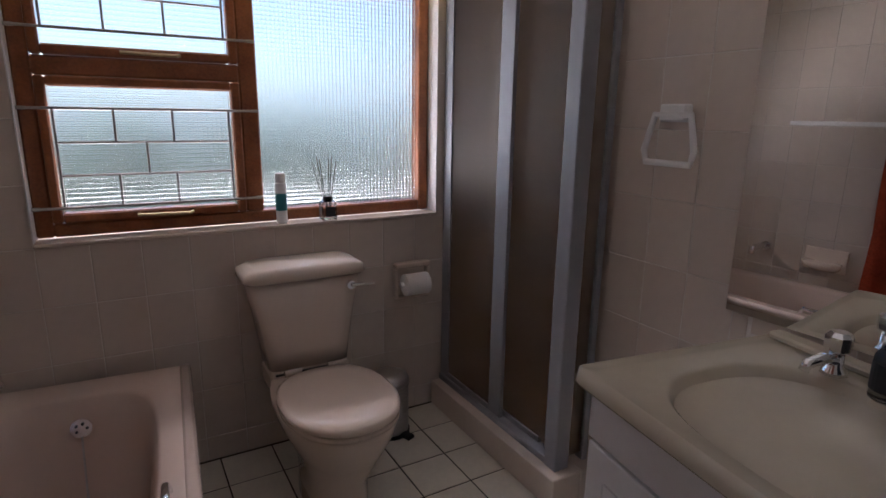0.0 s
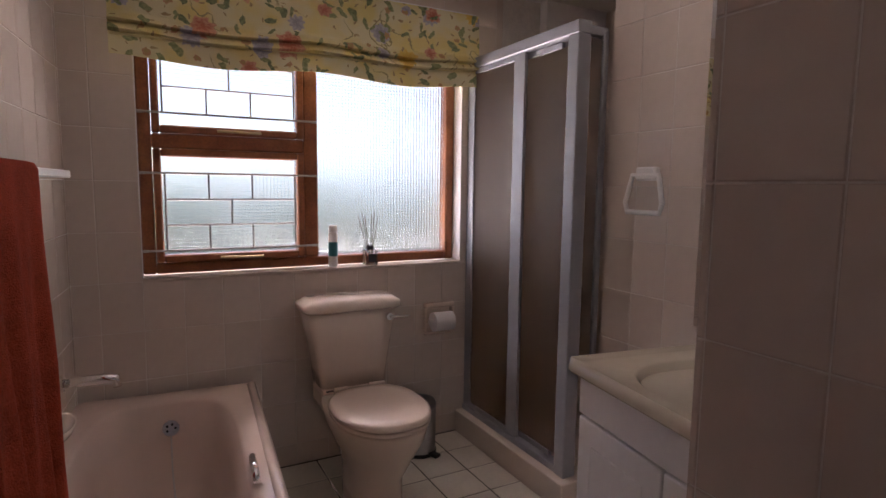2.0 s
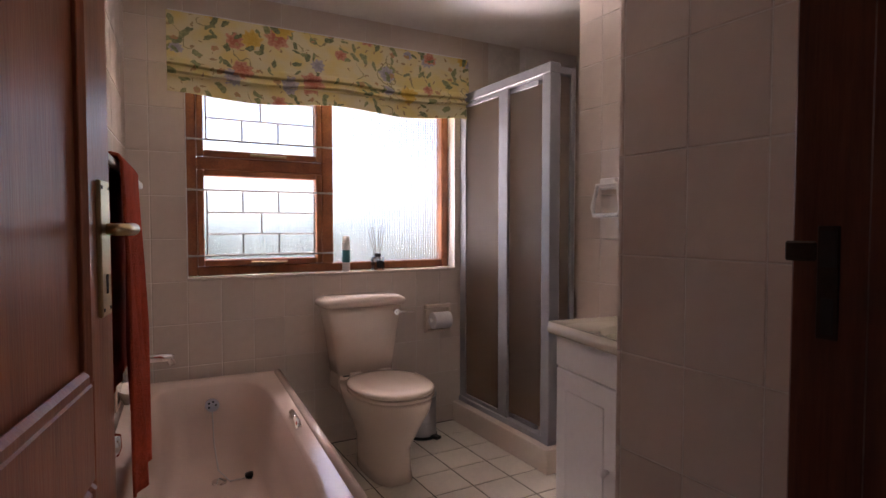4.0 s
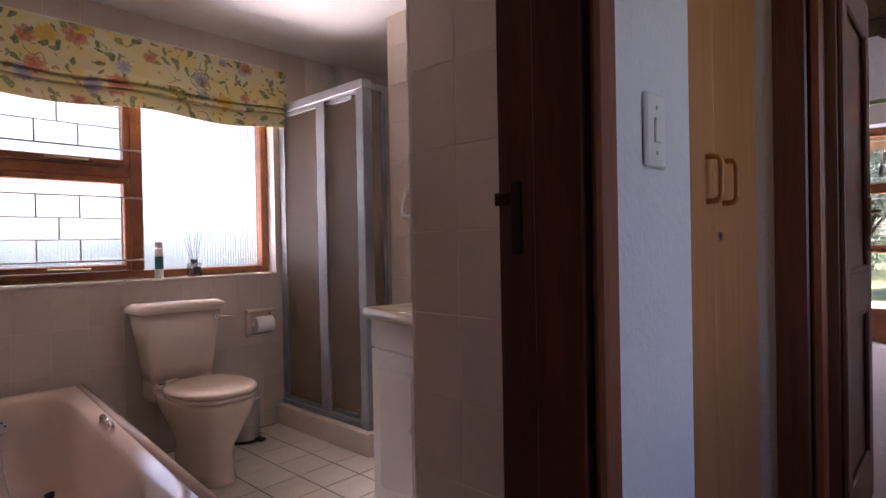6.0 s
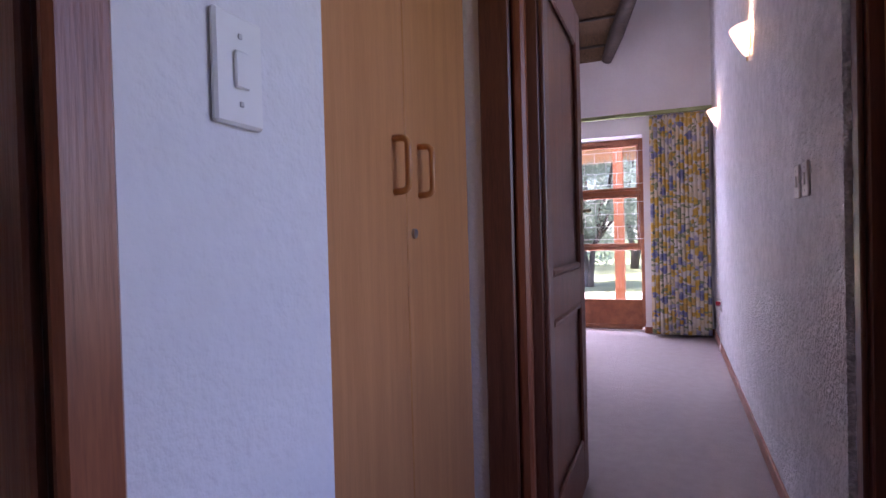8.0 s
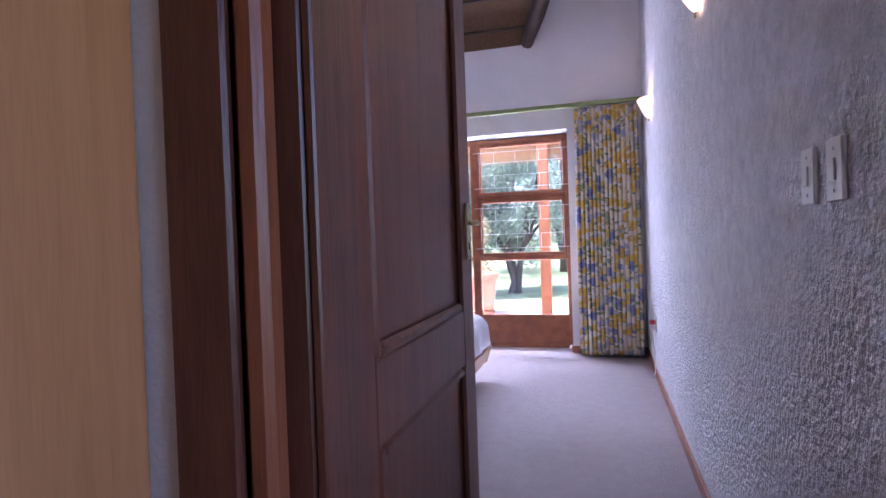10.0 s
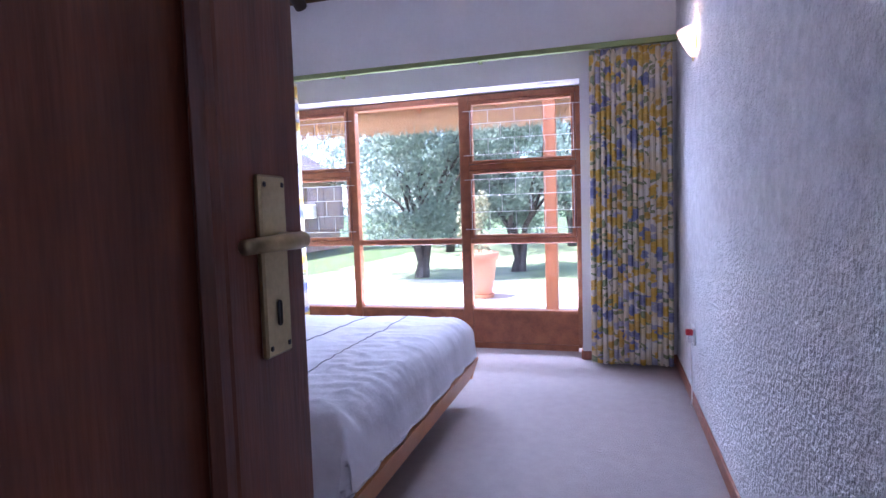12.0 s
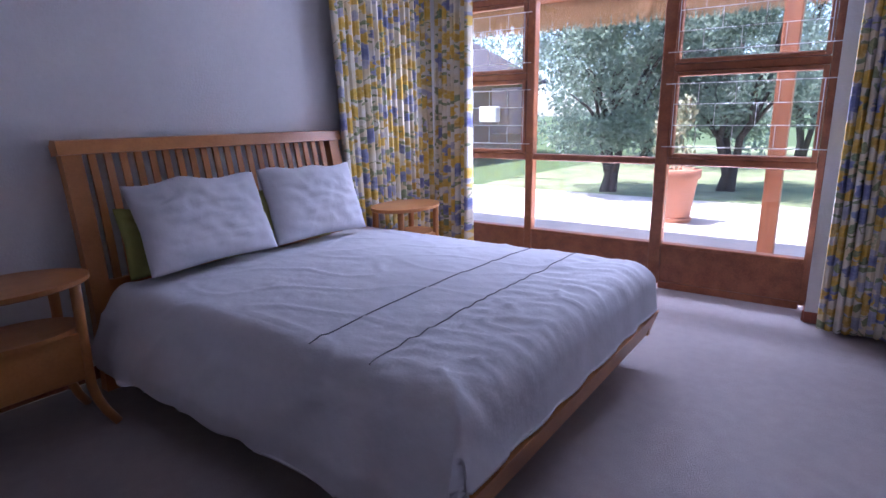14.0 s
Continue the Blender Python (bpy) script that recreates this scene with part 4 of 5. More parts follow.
pillow("pillow", (4.15, 1.88, 0.78), -22, 3, 0.72, 0.44, DUVET, "plump white cotton pillow leaning on the headboard")
pillow("pillow", (4.89, 1.92, 0.775), -20, -3, 0.68, 0.44, DUVET, "white cotton pillow leaning on another pillow")
pillow("pillow", (4.09, 2.01, 0.70), -14, 0, 0.60, 0.34, GREENCLOTH, "olive green pillow tucked behind the white one")
pillow("pillow", (4.75, 2.01, 0.70), -14, 0, 0.60, 0.34, GREENCLOTH, "olive green pillow tucked behind the white one")


def bedside(loc, label):
    t = group("bedside_table", loc, label, "bedside table", "bedside tables")
    part("top", loft([oval(0, 0, 0.625, 0.285, 0.195, 40), oval(0, 0, 0.632, 0.295, 0.205, 40), oval(0, 0, 0.65, 0.295, 0.205, 40)]), BEDWOOD, t)
    part("shelf", loft([oval(0, 0, 0.43, 0.235, 0.16, 40), oval(0, 0, 0.448, 0.235, 0.16, 40)]), BEDWOOD, t)
    dr = part("drawer", box(-0.185, 0.185, -0.125, 0.125, 0.225, 0.43, 0.004), BEDWOOD, t)
    for sx in (-1, 1):
        for sy in (-1, 1):
            pts = [(sx * (0.20 + 0.07 * max(0, (0.22 - z) / 0.22) ** 2), sy * 0.115 + sy * 0.03 * max(0, (0.22 - z) / 0.22) ** 2, z) for z in [0.626 * i / 10 for i in range(11)]]
            part("leg", tube(pts, [0.019 + 0.003 * (i / 10) for i in range(11)], 10), BEDWOOD, t, smooth=True)
    return t


bedside((5.69, 1.87, 0), "oval beech bedside table beside the curtain corner")
bedside((3.29, 1.90, 0), "oval beech bedside table with drawer beside the bed")

# ---- bathroom fittings ----
# roller-fold blind
def blind_fn(u, v):
    x = -0.13 + 1.60 * u
    bottom = 1.775 + 0.012 * math.cos(u * math.pi * 4) + 0.018 * u
    z = bottom + (2.15 - bottom) * v
    y = 2.262
    for c in (0.24, 0.34):
        if c <= v < c + 0.10:
            y -= 0.034 * (1 - (v - c) / 0.10) ** 1.5
    y += 0.006 * math.sin(u * 11) * (1 - v) - 0.012 * (1 - v)
    return (x, y, z)


bl = group("roman_blind", (0, 0, 0), "cream roman blind with flowers, folded up over the window", "blind")
lay_cloth(part("cloth", sheet(blind_fn, 60, 100, 0.004), BLIND, bl), 60, 100, 1.60, 0.42)
part("head_rail", box(-0.12, 1.46, 2.272, 2.318, 2.12, 2.16), WHITE, bl)
part("hem_bar", tube([(-0.125, 2.248, 1.86), (1.465, 2.248, 1.875)], 0.006, 8), BLIND, bl)

# bath, turned slightly to follow its wall
bath = group("bathtub", (-0.30, 2.315, 0), "beige acrylic bathtub built in under the window", "bathtub", rz=-4.5)
L, Wd, RZ = 1.70, 0.66, 0.45


def ring(f, z, ext=0.0):
    """Inner hollow outline at depth fraction f."""
    cx, cy = Wd / 2 - 0.01, -L / 2 - 0.02
    rx, ry = Wd / 2 - 0.085 - 0.07 * f + ext, L / 2 - 0.10 - 0.13 * f + ext
    return [(p[0], p[1], z) for p in oval(cx, cy, z, rx, ry, 48, 4.5)]


b = bmesh.new()
outer = [(p[0], p[1], RZ) for p in oval(Wd / 2, -L / 2, RZ, Wd / 2, L / 2, 48, 40)]
loft([outer, ring(0, RZ + 0.004, 0.012), ring(0, RZ - 0.012), ring(0.35, RZ - 0.14), ring(0.8, RZ - 0.29), ring(1.15, RZ - 0.345), ring(2.2, RZ - 0.355)], False, True, b)
part("tub", b, ACRYL, bath, smooth=True)
b = tube([(Wd - 0.014, -0.02, RZ - 0.008), (Wd - 0.014, -L + 0.02, RZ - 0.008)], 0.02, 12)
part("rolled_edge", b, ACRYL, bath, smooth=True)
part("panel", box(Wd - 0.045, Wd - 0.022, -L, 0, 0, RZ - 0.015), TILE, bath, "cream tiled bath side")
part("overflow", tube([(Wd / 2 + 0.005, -0.175, RZ - 0.085), (Wd / 2 + 0.005, -0.163, RZ - 0.088)], 0.03, 24), CHROME, bath, "chrome overflow grille with chain")
for k in range(5):
    a = k * 2 * math.pi / 5
    part("overflow_hole", tube([(Wd / 2 + 0.005 + 0.016 * math.cos(a), -0.178, RZ - 0.085 + 0.016 * math.sin(a)), (Wd / 2 + 0.005 + 0.016 * math.cos(a), -0.170, RZ - 0.087 + 0.016 * math.sin(a))], 0.0045, 8), BLACK, bath)
part("chain", tube([(Wd / 2 + 0.005, -0.18, RZ - 0.11), (Wd / 2 + 0.008, -0.23, RZ - 0.24), (Wd / 2 + 0.02, -0.32, RZ - 0.33), (Wd / 2 + 0.06, -0.42, RZ - 0.343), (Wd / 2 + 0.13, -0.41, RZ - 0.343)], 0.003, 6), STEEL, bath)
part("plug", turned([(0.022, RZ - 0.345), (0.026, RZ - 0.33), (0.008, RZ - 0.322)], 16, Wd / 2 + 0.145, -0.41), BLACK, bath, "black rubber plug")
part("drain", turned([(0.032, RZ - 0.354), (0.03, RZ - 0.347)], 20, Wd / 2 + 0.02, -0.39), CHROME, bath)
gr = part("grip", tube([(Wd - 0.07, -0.76, RZ + 0.004), (Wd - 0.073, -0.775, RZ + 0.03), (Wd - 0.073, -0.885, RZ + 0.03), (Wd - 0.07, -0.90, RZ + 0.004)], [0.012, 0.011, 0.011, 0.012], 12), CHROME, bath, "chrome bath grip", True)

wg = WEST
spout = group("bath_spout", tuple(wg @ Vector((0.012, -0.30, 0.625))), "chrome bath spout on the tiled wall", "bath spout", rz=-5.1)
part("flange", tube([(0, 0, 0), (0.012, 0, 0)], 0.028, 20), CHROME, spout)
part("body", tube([(0.01, 0, 0), (0.06, 0, 0.002), (0.13, 0, 0.004), (0.165, 0, 0.0), (0.170, 0, -0.03)], [0.016, 0.017, 0.019, 0.019, 0.015], 16), CHROME, spout, smooth=True)
dish = group("soap_dish", tuple(wg @ Vector((0.012, -0.62, 0.60))), "beige ceramic soap dish on the tiled wall", "soap dish", rz=-5.1)
part("back", box(0, 0.012, -0.11, 0.11, -0.06, 0.07, 0.006), CERAMIC, dish)
part("bowl", loft([oval(0.035, 0, -0.05, 0.02, 0.06, 28), oval(0.05, 0, -0.03, 0.04, 0.09, 28), oval(0.052, 0, 0.0, 0.05, 0.10, 28), oval(0.052, 0, -0.004, 0.043, 0.092, 28), oval(0.05, 0, -0.022, 0.035, 0.08, 28)]), CERAMIC, dish, smooth=True)
mix = group("bath_mixer", tuple(wg @ Vector((0.012, -1.30, 0.62))), "chrome bath tap on the tiled wall", "bath tap", rz=-5.1)
part("body", tube([(0, 0, 0), (0.03, 0, 0)], 0.03, 20), CHROME, mix)
part("knob", turned([(0.02, -0.02), (0.026, 0), (0.024, 0.03), (0.01, 0.036)], 16, 0.055, 0), CHROME, mix, smooth=True)


def rail(y0, y1, z, label):
    r = group("towel_rail", tuple(wg @ Vector((0.012, 0, z))), label, "towel rail", "towel rails", rz=-5.1)
    part("bar", box(0.062, 0.078, y0, y1, -0.012, 0.012, 0.004), PLASTIC, r)
    for y in (y0 + 0.06, y1 - 0.06):
        part("bracket", tube([(0, y, -0.006), (0.066, y, -0.006)], 0.008, 10), CHROME, r)
    return r


rail(-1.62, -0.36, 1.335, "white bar towel rail on the tiled wall")
rail(-2.0, -1.50, 1.11, "short white towel rail on the tiled wall")


def towel_fn(u, v):
    y = -1.30 + 0.47 * u + 0.012 * math.sin(v * 7)
    s = v * 1.55
    wave = 0.010 * math.sin(u * 15 + 0.8 * math.sin(s * 3)) + 0.008 * math.sin(u * 27 + s * 2)
    if s < 0.62:
        return (0.052 - 0.004 + wave * 0.5 * (0.62 - s), y, 0.73 + s)
    if s < 0.66:
        a = (s - 0.62) / 0.04
        return (0.05 + 0.044 * a, y, 1.352 + 0.008 * math.sin(a * math.pi))
    d = s - 0.66
    k = 1 - 0.12 * d
    return (0.096 + wave * min(1, d * 2) + 0.02 * d, -1.065 + (y + 1.065) * k + 0.05 * d * 0.5, 1.352 - d)


tw = part("towel", sheet(towel_fn, 60, 90, 0.008), TOWEL, smooth=True)
tw.matrix_basis = wg @ pose(0.012, 0, 0)
tagged(tw, "rust red bath towel hanging over the white rail", "towel")

# toilet
wc = group("toilet", (0.76, 2.285, 0), "beige ceramic close-coupled toilet with closed seat", "toilet", rz=0)
secs = []
for f, z in ((0, 0.43), (0.15, 0.50), (0.5, 0.62), (1, 0.765)):
    w = 0.150 + 0.055 * f
    secs.append(oval(0, -0.105, z, w, 0.095 + 0.008 * f, 40, 7))
part("cistern", loft(secs), CERAMIC, wc, smooth=True)
part("cistern_lid", loft([oval(0, -0.108, 0.766, 0.215, 0.107, 40, 7), oval(0, -0.108, 0.775, 0.225, 0.115, 40, 7), oval(0, -0.108, 0.80, 0.222, 0.112, 40, 6), oval(0, -0.108, 0.817, 0.19, 0.09, 40, 5)]), CERAMIC, wc, smooth=True)
lev = part("flush_boss", tube([(0.155, -0.205, 0.73), (0.155, -0.225, 0.73)], 0.016, 16), CHROME, wc, "chrome flush lever")
part("flush_lever", tube([(0.155, -0.226, 0.73), (0.20, -0.232, 0.73), (0.245, -0.232, 0.728)], [0.007, 0.006, 0.005], 10), CHROME, lev)


def pan(z, w, y0, y1, p=2.4):
    return oval(0, (y0 + y1) / 2, z, w, (y1 - y0) / 2, 44, p)


part("bowl", loft([pan(0.0, 0.10, -0.60, -0.20, 3), pan(0.06, 0.095, -0.585, -0.20, 3), pan(0.16, 0.10, -0.60, -0.17), pan(0.26, 0.14, -0.66, -0.14), pan(0.34, 0.175, -0.705, -0.12), pan(0.385, 0.185, -0.72, -0.10), pan(0.405, 0.183, -0.72, -0.10)]), CERAMIC, wc, smooth=True)
part("shelf", box(-0.15, 0.15, -0.20, -0.03, 0.33, 0.428, 0.02, seg=2), CERAMIC, wc)


def seat(z, g):
    out = []
    for i in range(44):
        a = 2 * math.pi * i / 44
        c, s = math.cos(a), math.sin(a)
        y = -0.485 + (0.245 + g) * s
        x = (0.188 + g) * math.copysign(abs(c) ** 0.85, c)
        if s > 0:
            y = -0.485 + (0.225 + g) * s ** 0.8
        out.append((x, y, z))
    return out


part("seat_ring", loft([seat(0.408, -0.004), seat(0.411, 0.0), seat(0.422, 0.0), seat(0.425, -0.004)]), CERAMIC, wc, smooth=True)
part("lid", loft([seat(0.428, -0.002), seat(0.432, 0.003), seat(0.444, 0.002), seat(0.452, -0.012), seat(0.456, -0.06)]), CERAMIC, wc, smooth=True)
for sx in (-1, 1):
    part("hinge", tube([(sx * 0.05, -0.235, 0.435), (sx * 0.11, -0.235, 0.435)], 0.012, 12), CERAMIC, wc)
# Black strip that paints the shade in the gap behind the lid.
part("hinge_gap", box(-0.14, 0.10, -0.232, -0.222, 0.428, 0.433), BLACK, wc)

# roll holder
rh = group("toilet_roll_holder", (1.285, 2.318, 0.64), "beige ceramic roll holder recessed in the wall, with paper", "toilet roll holder")
b = box(-0.085, 0.085, -0.035, 0.0, 0.055, 0.08, 0.006)
box(-0.085, 0.085, -0.035, 0.0, -0.085, -0.07, 0.006, bm=b)
box(-0.085, -0.068, -0.035, 0.0, -0.07, 0.055, 0.004, bm=b)
box(0.068, 0.085, -0.035, 0.0, -0.07, 0.055, 0.004, bm=b)
box(-0.068, 0.068, -0.006, 0.0, -0.07, 0.055, bm=b)
part("recess", b, CERAMIC, rh)
part("paper_roll", tube([(-0.052, -0.055, -0.012), (0.056, -0.055, -0.012)], 0.048, 28), PAPER, rh, "white toilet paper roll")
part("spindle", tube([(-0.068, -0.045, -0.012), (0.068, -0.045, -0.012)], 0.012, 10), PLASTIC, rh)

# pedal bin
bn = group("pedal_bin", (1.125, 2.185, 0), "small brushed steel pedal bin beside the toilet", "bin")
part("body", turned([(0.082, 0.0), (0.083, 0.02), (0.083, 0.215)], 32), STEEL, bn, smooth=True)
part("lid", turned([(0.085, 0.216), (0.085, 0.232), (0.075, 0.25), (0.04, 0.262)], 32), STEEL, bn, smooth=True)
part("base_ring", turned([(0.088, 0.0), (0.088, 0.016)], 32), BLACK, bn)
part("pedal", box(-0.02, 0.02, -0.135, -0.08, 0.008, 0.024, 0.004), BLACK, bn)
bn.scale = (0.95, 0.95, 1.08)
bn.rotation_euler = (0, 0, radians(20))

# shower
sh = group("shower_enclosure", (0, 0, 0), "grey aluminium shower enclosure with obscure sliding doors", "shower")
K = 0.12
part("threshold", box(1.40, 1.53, 1.44, 2.318, 0, K, 0.004), TILE, sh, "cream tiled kerb")
part("threshold", box(1.53, 1.605, 1.44, 1.53, 0, K, 0.004), TILE, sh)
part("track", box(1.44, 1.495, 1.50, 2.315, K, K + 0.03, 0.003), ALU, sh)
part("head_rail", box(1.435, 1.50, 1.475, 2.315, 1.895, 1.945, 0.004), ALU, sh)
part("corner_post", box(1.435, 1.50, 1.475, 1.535, K, 1.895, 0.004), ALU, sh)
part("wall_channel", box(1.45, 1.49, 2.29, 2.318, K + 0.03, 1.895, 0.003), ALU, sh)
part("return_panel", box(1.50, 1.575, 1.50, 1.506, K + 0.03, 1.89), SMOKED, sh)
part("return_channel", box(1.575, 1.60, 1.485, 1.525, K, 1.92, 0.003), ALU, sh)
part("return_rail", box(1.50, 1.60, 1.49, 1.52, 1.90, 1.935, 0.003), ALU, sh)
for x, y0, y1 in ((1.452, 1.83, 2.29), (1.478, 1.535, 1.99)):
    d = part("sliding_door", box(x, x + 0.006, y0 + 0.043, y1 - 0.043, K + 0.055, 1.87), SMOKED, sh)
    for p in ((y0, y0 + (0.08 if x < 1.46 else 0.045), K + 0.032, 1.893), (y1 - 0.045, y1, K + 0.032, 1.893), (y0 + 0.08, y1 - 0.045, K + 0.032, K + 0.057), (y0 + 0.08, y1 - 0.045, 1.868, 1.893)):
        part("stile", box(x - 0.006, x + 0.012, *p, 0.002), ALU, d)
part("tray", box(1.53, 2.32, 1.53, 2.318, 0.0, 0.06), TILE, sh)

# vanity side, turned like its wall
SIDE = pose(1.004, 0.97, 0, 0, 0, -9) @ pose(-1.004, -0.97, 0)


def turned_side(ob):
    ob.matrix_basis = SIDE @ ob.matrix_basis
    return ob


# vanity
va = group("vanity_unit", (0, 0, 0), "white vanity cupboard with panelled doors", "vanity cupboard")
turned_side(va)
part("body", box(1.045, 1.60, 0.262, 0.945, 0.06, 0.792, 0.003), WHITE, va)
part("plinth", box(1.09, 1.60, 0.262, 0.93, 0, 0.06), WHITE, va)
part("apron", box(1.028, 1.045, 0.262, 0.945, 0.683, 0.792, 0.002), WHITE, va)
for y0, y1, ky in ((0.265, 0.598, 0.56), (0.604, 0.94, 0.64)):
    d = part("door", box(1.026, 1.044, y0, y1, 0.075, 0.676, 0.003), WHITE, va)
    part("raised_panel", box(1.0235, 1.028, y0 + 0.06, y1 - 0.06, 0.14, 0.61, 0.004), WHITE, d)
    part("knob", turned([(0.006, 0), (0.008, 0.01), (0.015, 0.018), (0.012, 0.028)], 14), PLASTIC, d, "round cream knob", True).matrix_basis = pose(1.026, ky, 0.42, 0, -90, 0)
ba = group("washbasin", (0, 0, 0), "cream moulded washbasin top with oval bowl", "washbasin")

turned_side(ba)


def bowl_ring(s, z, dx=0.0):
    """Rounded bowl with a flat ledge at the back."""
    return [(p[0] + dx, p[1], z) for p in oval(1.30, 0.61, z, 0.225 * s, 0.285 * s, 56, 2.6)]


b = bmesh.new()
rect = [(p[0], p[1], 0.833) for p in oval(1.30, 0.617, 0.833, 0.298, 0.360, 56, 60)]
low = [(p[0], p[1], 0.794) for p in oval(1.30, 0.617, 0.794, 0.292, 0.354, 56, 60)]
loft([low, [(p[0], p[1], 0.803) for p in rect], [(1.30 + (p[0] - 1.30) * 0.985, 0.617 + (p[1] - 0.617) * 0.988, 0.836) for p in rect],
      [(1.30 + (p[0] - 1.30) * 0.90, 0.617 + (p[1] - 0.617) * 0.92, 0.823) for p in oval(1.30, 0.617, 0.83, 0.298, 0.36, 56, 8)],
      bowl_ring(1.04, 0.821), bowl_ring(1.0, 0.814), bowl_ring(0.95, 0.785), bowl_ring(0.86, 0.73), bowl_ring(0.62, 0.680), bowl_ring(0.15, 0.668)], True, True, b)
part("top", b, BASIN, ba, smooth=True)
part("back_ledge", box(1.555, 1.60, 0.262, 0.97, 0.828, 0.846, 0.005), BASIN, ba)
part("overflow", tube([(1.484, 0.61, 0.765), (1.505, 0.61, 0.772)], 0.018, 16), CHROME, ba, "chrome overflow ring")
part("drain", turned([(0.024, 0.6675), (0.022, 0.674)], 20, 1.30, 0.62), BLACK, ba)
part("chain", tube([(1.486, 0.60, 0.753), (1.445, 0.565, 0.715), (1.39, 0.565, 0.688), (1.32, 0.60, 0.680)], 0.0028, 6), STEEL, ba)
for y in (0.775, 0.47):
    tp = group("basin_tap", (1.515, y, 0.828), "chrome pillar tap on the washbasin", "tap", "basin taps")
    turned_side(tp)
    part("base", turned([(0.026, 0), (0.024, 0.008), (0.016, 0.02), (0.015, 0.045)], 20), CHROME, tp, smooth=True)
    part("spout", tube([(0, 0, 0.028), (-0.04, 0, 0.04), (-0.085, 0, 0.036), (-0.095, 0, 0.02)], [0.013, 0.012, 0.011, 0.010], 12), CHROME, tp, smooth=True)
    part("knob", turned([(0.012, 0.046), (0.026, 0.055), (0.027, 0.085), (0.018, 0.094)], 8), CHROME, tp)
pump = group("soap_pump_bottle", (1.50, 0.655, 0.829), "clear soap bottle with black pump and dark label", "soap bottle")
turned_side(pump)
part("bottle", turned([(0.034, 0), (0.036, 0.004), (0.036, 0.085), (0.026, 0.105), (0.013, 0.112), (0.013, 0.122)], 24), BOTTLEGLASS, pump, smooth=True)
part("label", turned([(0.0365, 0.02), (0.0368, 0.022), (0.0368, 0.072), (0.0365, 0.074)], 24), DLABEL, pump)
part("pump", tube([(0, 0, 0.122), (0, 0, 0.165), (-0.012, 0, 0.172), (-0.045, 0, 0.168)], [0.014, 0.009, 0.008, 0.006], 12), BLACK, pump, smooth=True)

mi = group("mirror", (0, 0, 0), "large frameless wall mirror above the washbasin", "mirror")
part("mirror_glass", box(1.594, 1.5985, 0.262, 1.028, 0.85, 2.05, 0.001), MIRROR, mi)
rg = group("towel_ring", (1.60, 1.245, 1.36), "white plastic towel ring on the tiled wall", "towel ring")
part("mount", box(-0.035, 0, -0.045, 0.045, -0.02, 0.03, 0.006), PLASTIC, rg)
part("ring", tube([(-0.03, -0.06, 0.0), (-0.035, -0.085, -0.10), (-0.035, -0.075, -0.135), (-0.035, 0.075, -0.135), (-0.035, 0.085, -0.10), (-0.03, 0.06, 0.0)], 0.010, 10, True), PLASTIC, rg, smooth=True)

# things on the sill
bt = group("lotion_bottle", (0.745, 2.355, 0.928), "white slim lotion bottle with teal label on the sill", "bottle")
part("bottle", turned([(0.019, 0), (0.021, 0.004), (0.021, 0.15), (0.019, 0.158)], 20), PLASTIC, bt, smooth=True)
part("cap", turned([(0.019, 0.159), (0.019, 0.19), (0.016, 0.194)], 20), PLASTIC, bt, smooth=True)
part("label", turned([(0.0212, 0.05), (0.0216, 0.052), (0.0216, 0.115), (0.0212, 0.117)], 20), LABEL, bt)
rd = group("reed_diffuser", (0.93, 2.35, 0.928), "glass reed diffuser with dark sticks on the sill", "reed diffuser")
part("jar", box(-0.03, 0.03, -0.03, 0.03, 0, 0.075, 0.006, seg=2), BOTTLEGLASS, rd)
part("label", box(-0.02, 0.02, -0.0316, -0.0305, 0.015, 0.055), DLABEL, rd)
part("collar", turned([(0.018, 0.075), (0.018, 0.095)], 16), BLACK, rd)
for k in range(6):
    a = k * 1.05
    part("reed", tube([(0.006 * math.cos(a), 0.006 * math.sin(a), 0.03), (0.05 * math.cos(a) - 0.01, 0.02 * math.sin(a), 0.235 + 0.01 * (k % 3))], 0.0017, 6), REED, rd)


# ---- garden beyond the window ----
bmg = bmesh.new()
bmesh.ops.create_grid(bmg, x_segments=40, y_segments=40, size=400)
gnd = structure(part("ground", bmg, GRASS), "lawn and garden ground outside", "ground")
gnd.location = (0, 0, -0.20)
b = box(6.90, 12.2, -12, 14, -0.19, -0.10)
structure(part("pavement", b, PATIO), "pale sunlit paved terrace", "pavement")
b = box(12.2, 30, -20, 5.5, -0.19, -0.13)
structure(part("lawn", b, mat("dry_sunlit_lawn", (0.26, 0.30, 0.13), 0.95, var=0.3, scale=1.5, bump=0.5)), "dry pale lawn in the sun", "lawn")

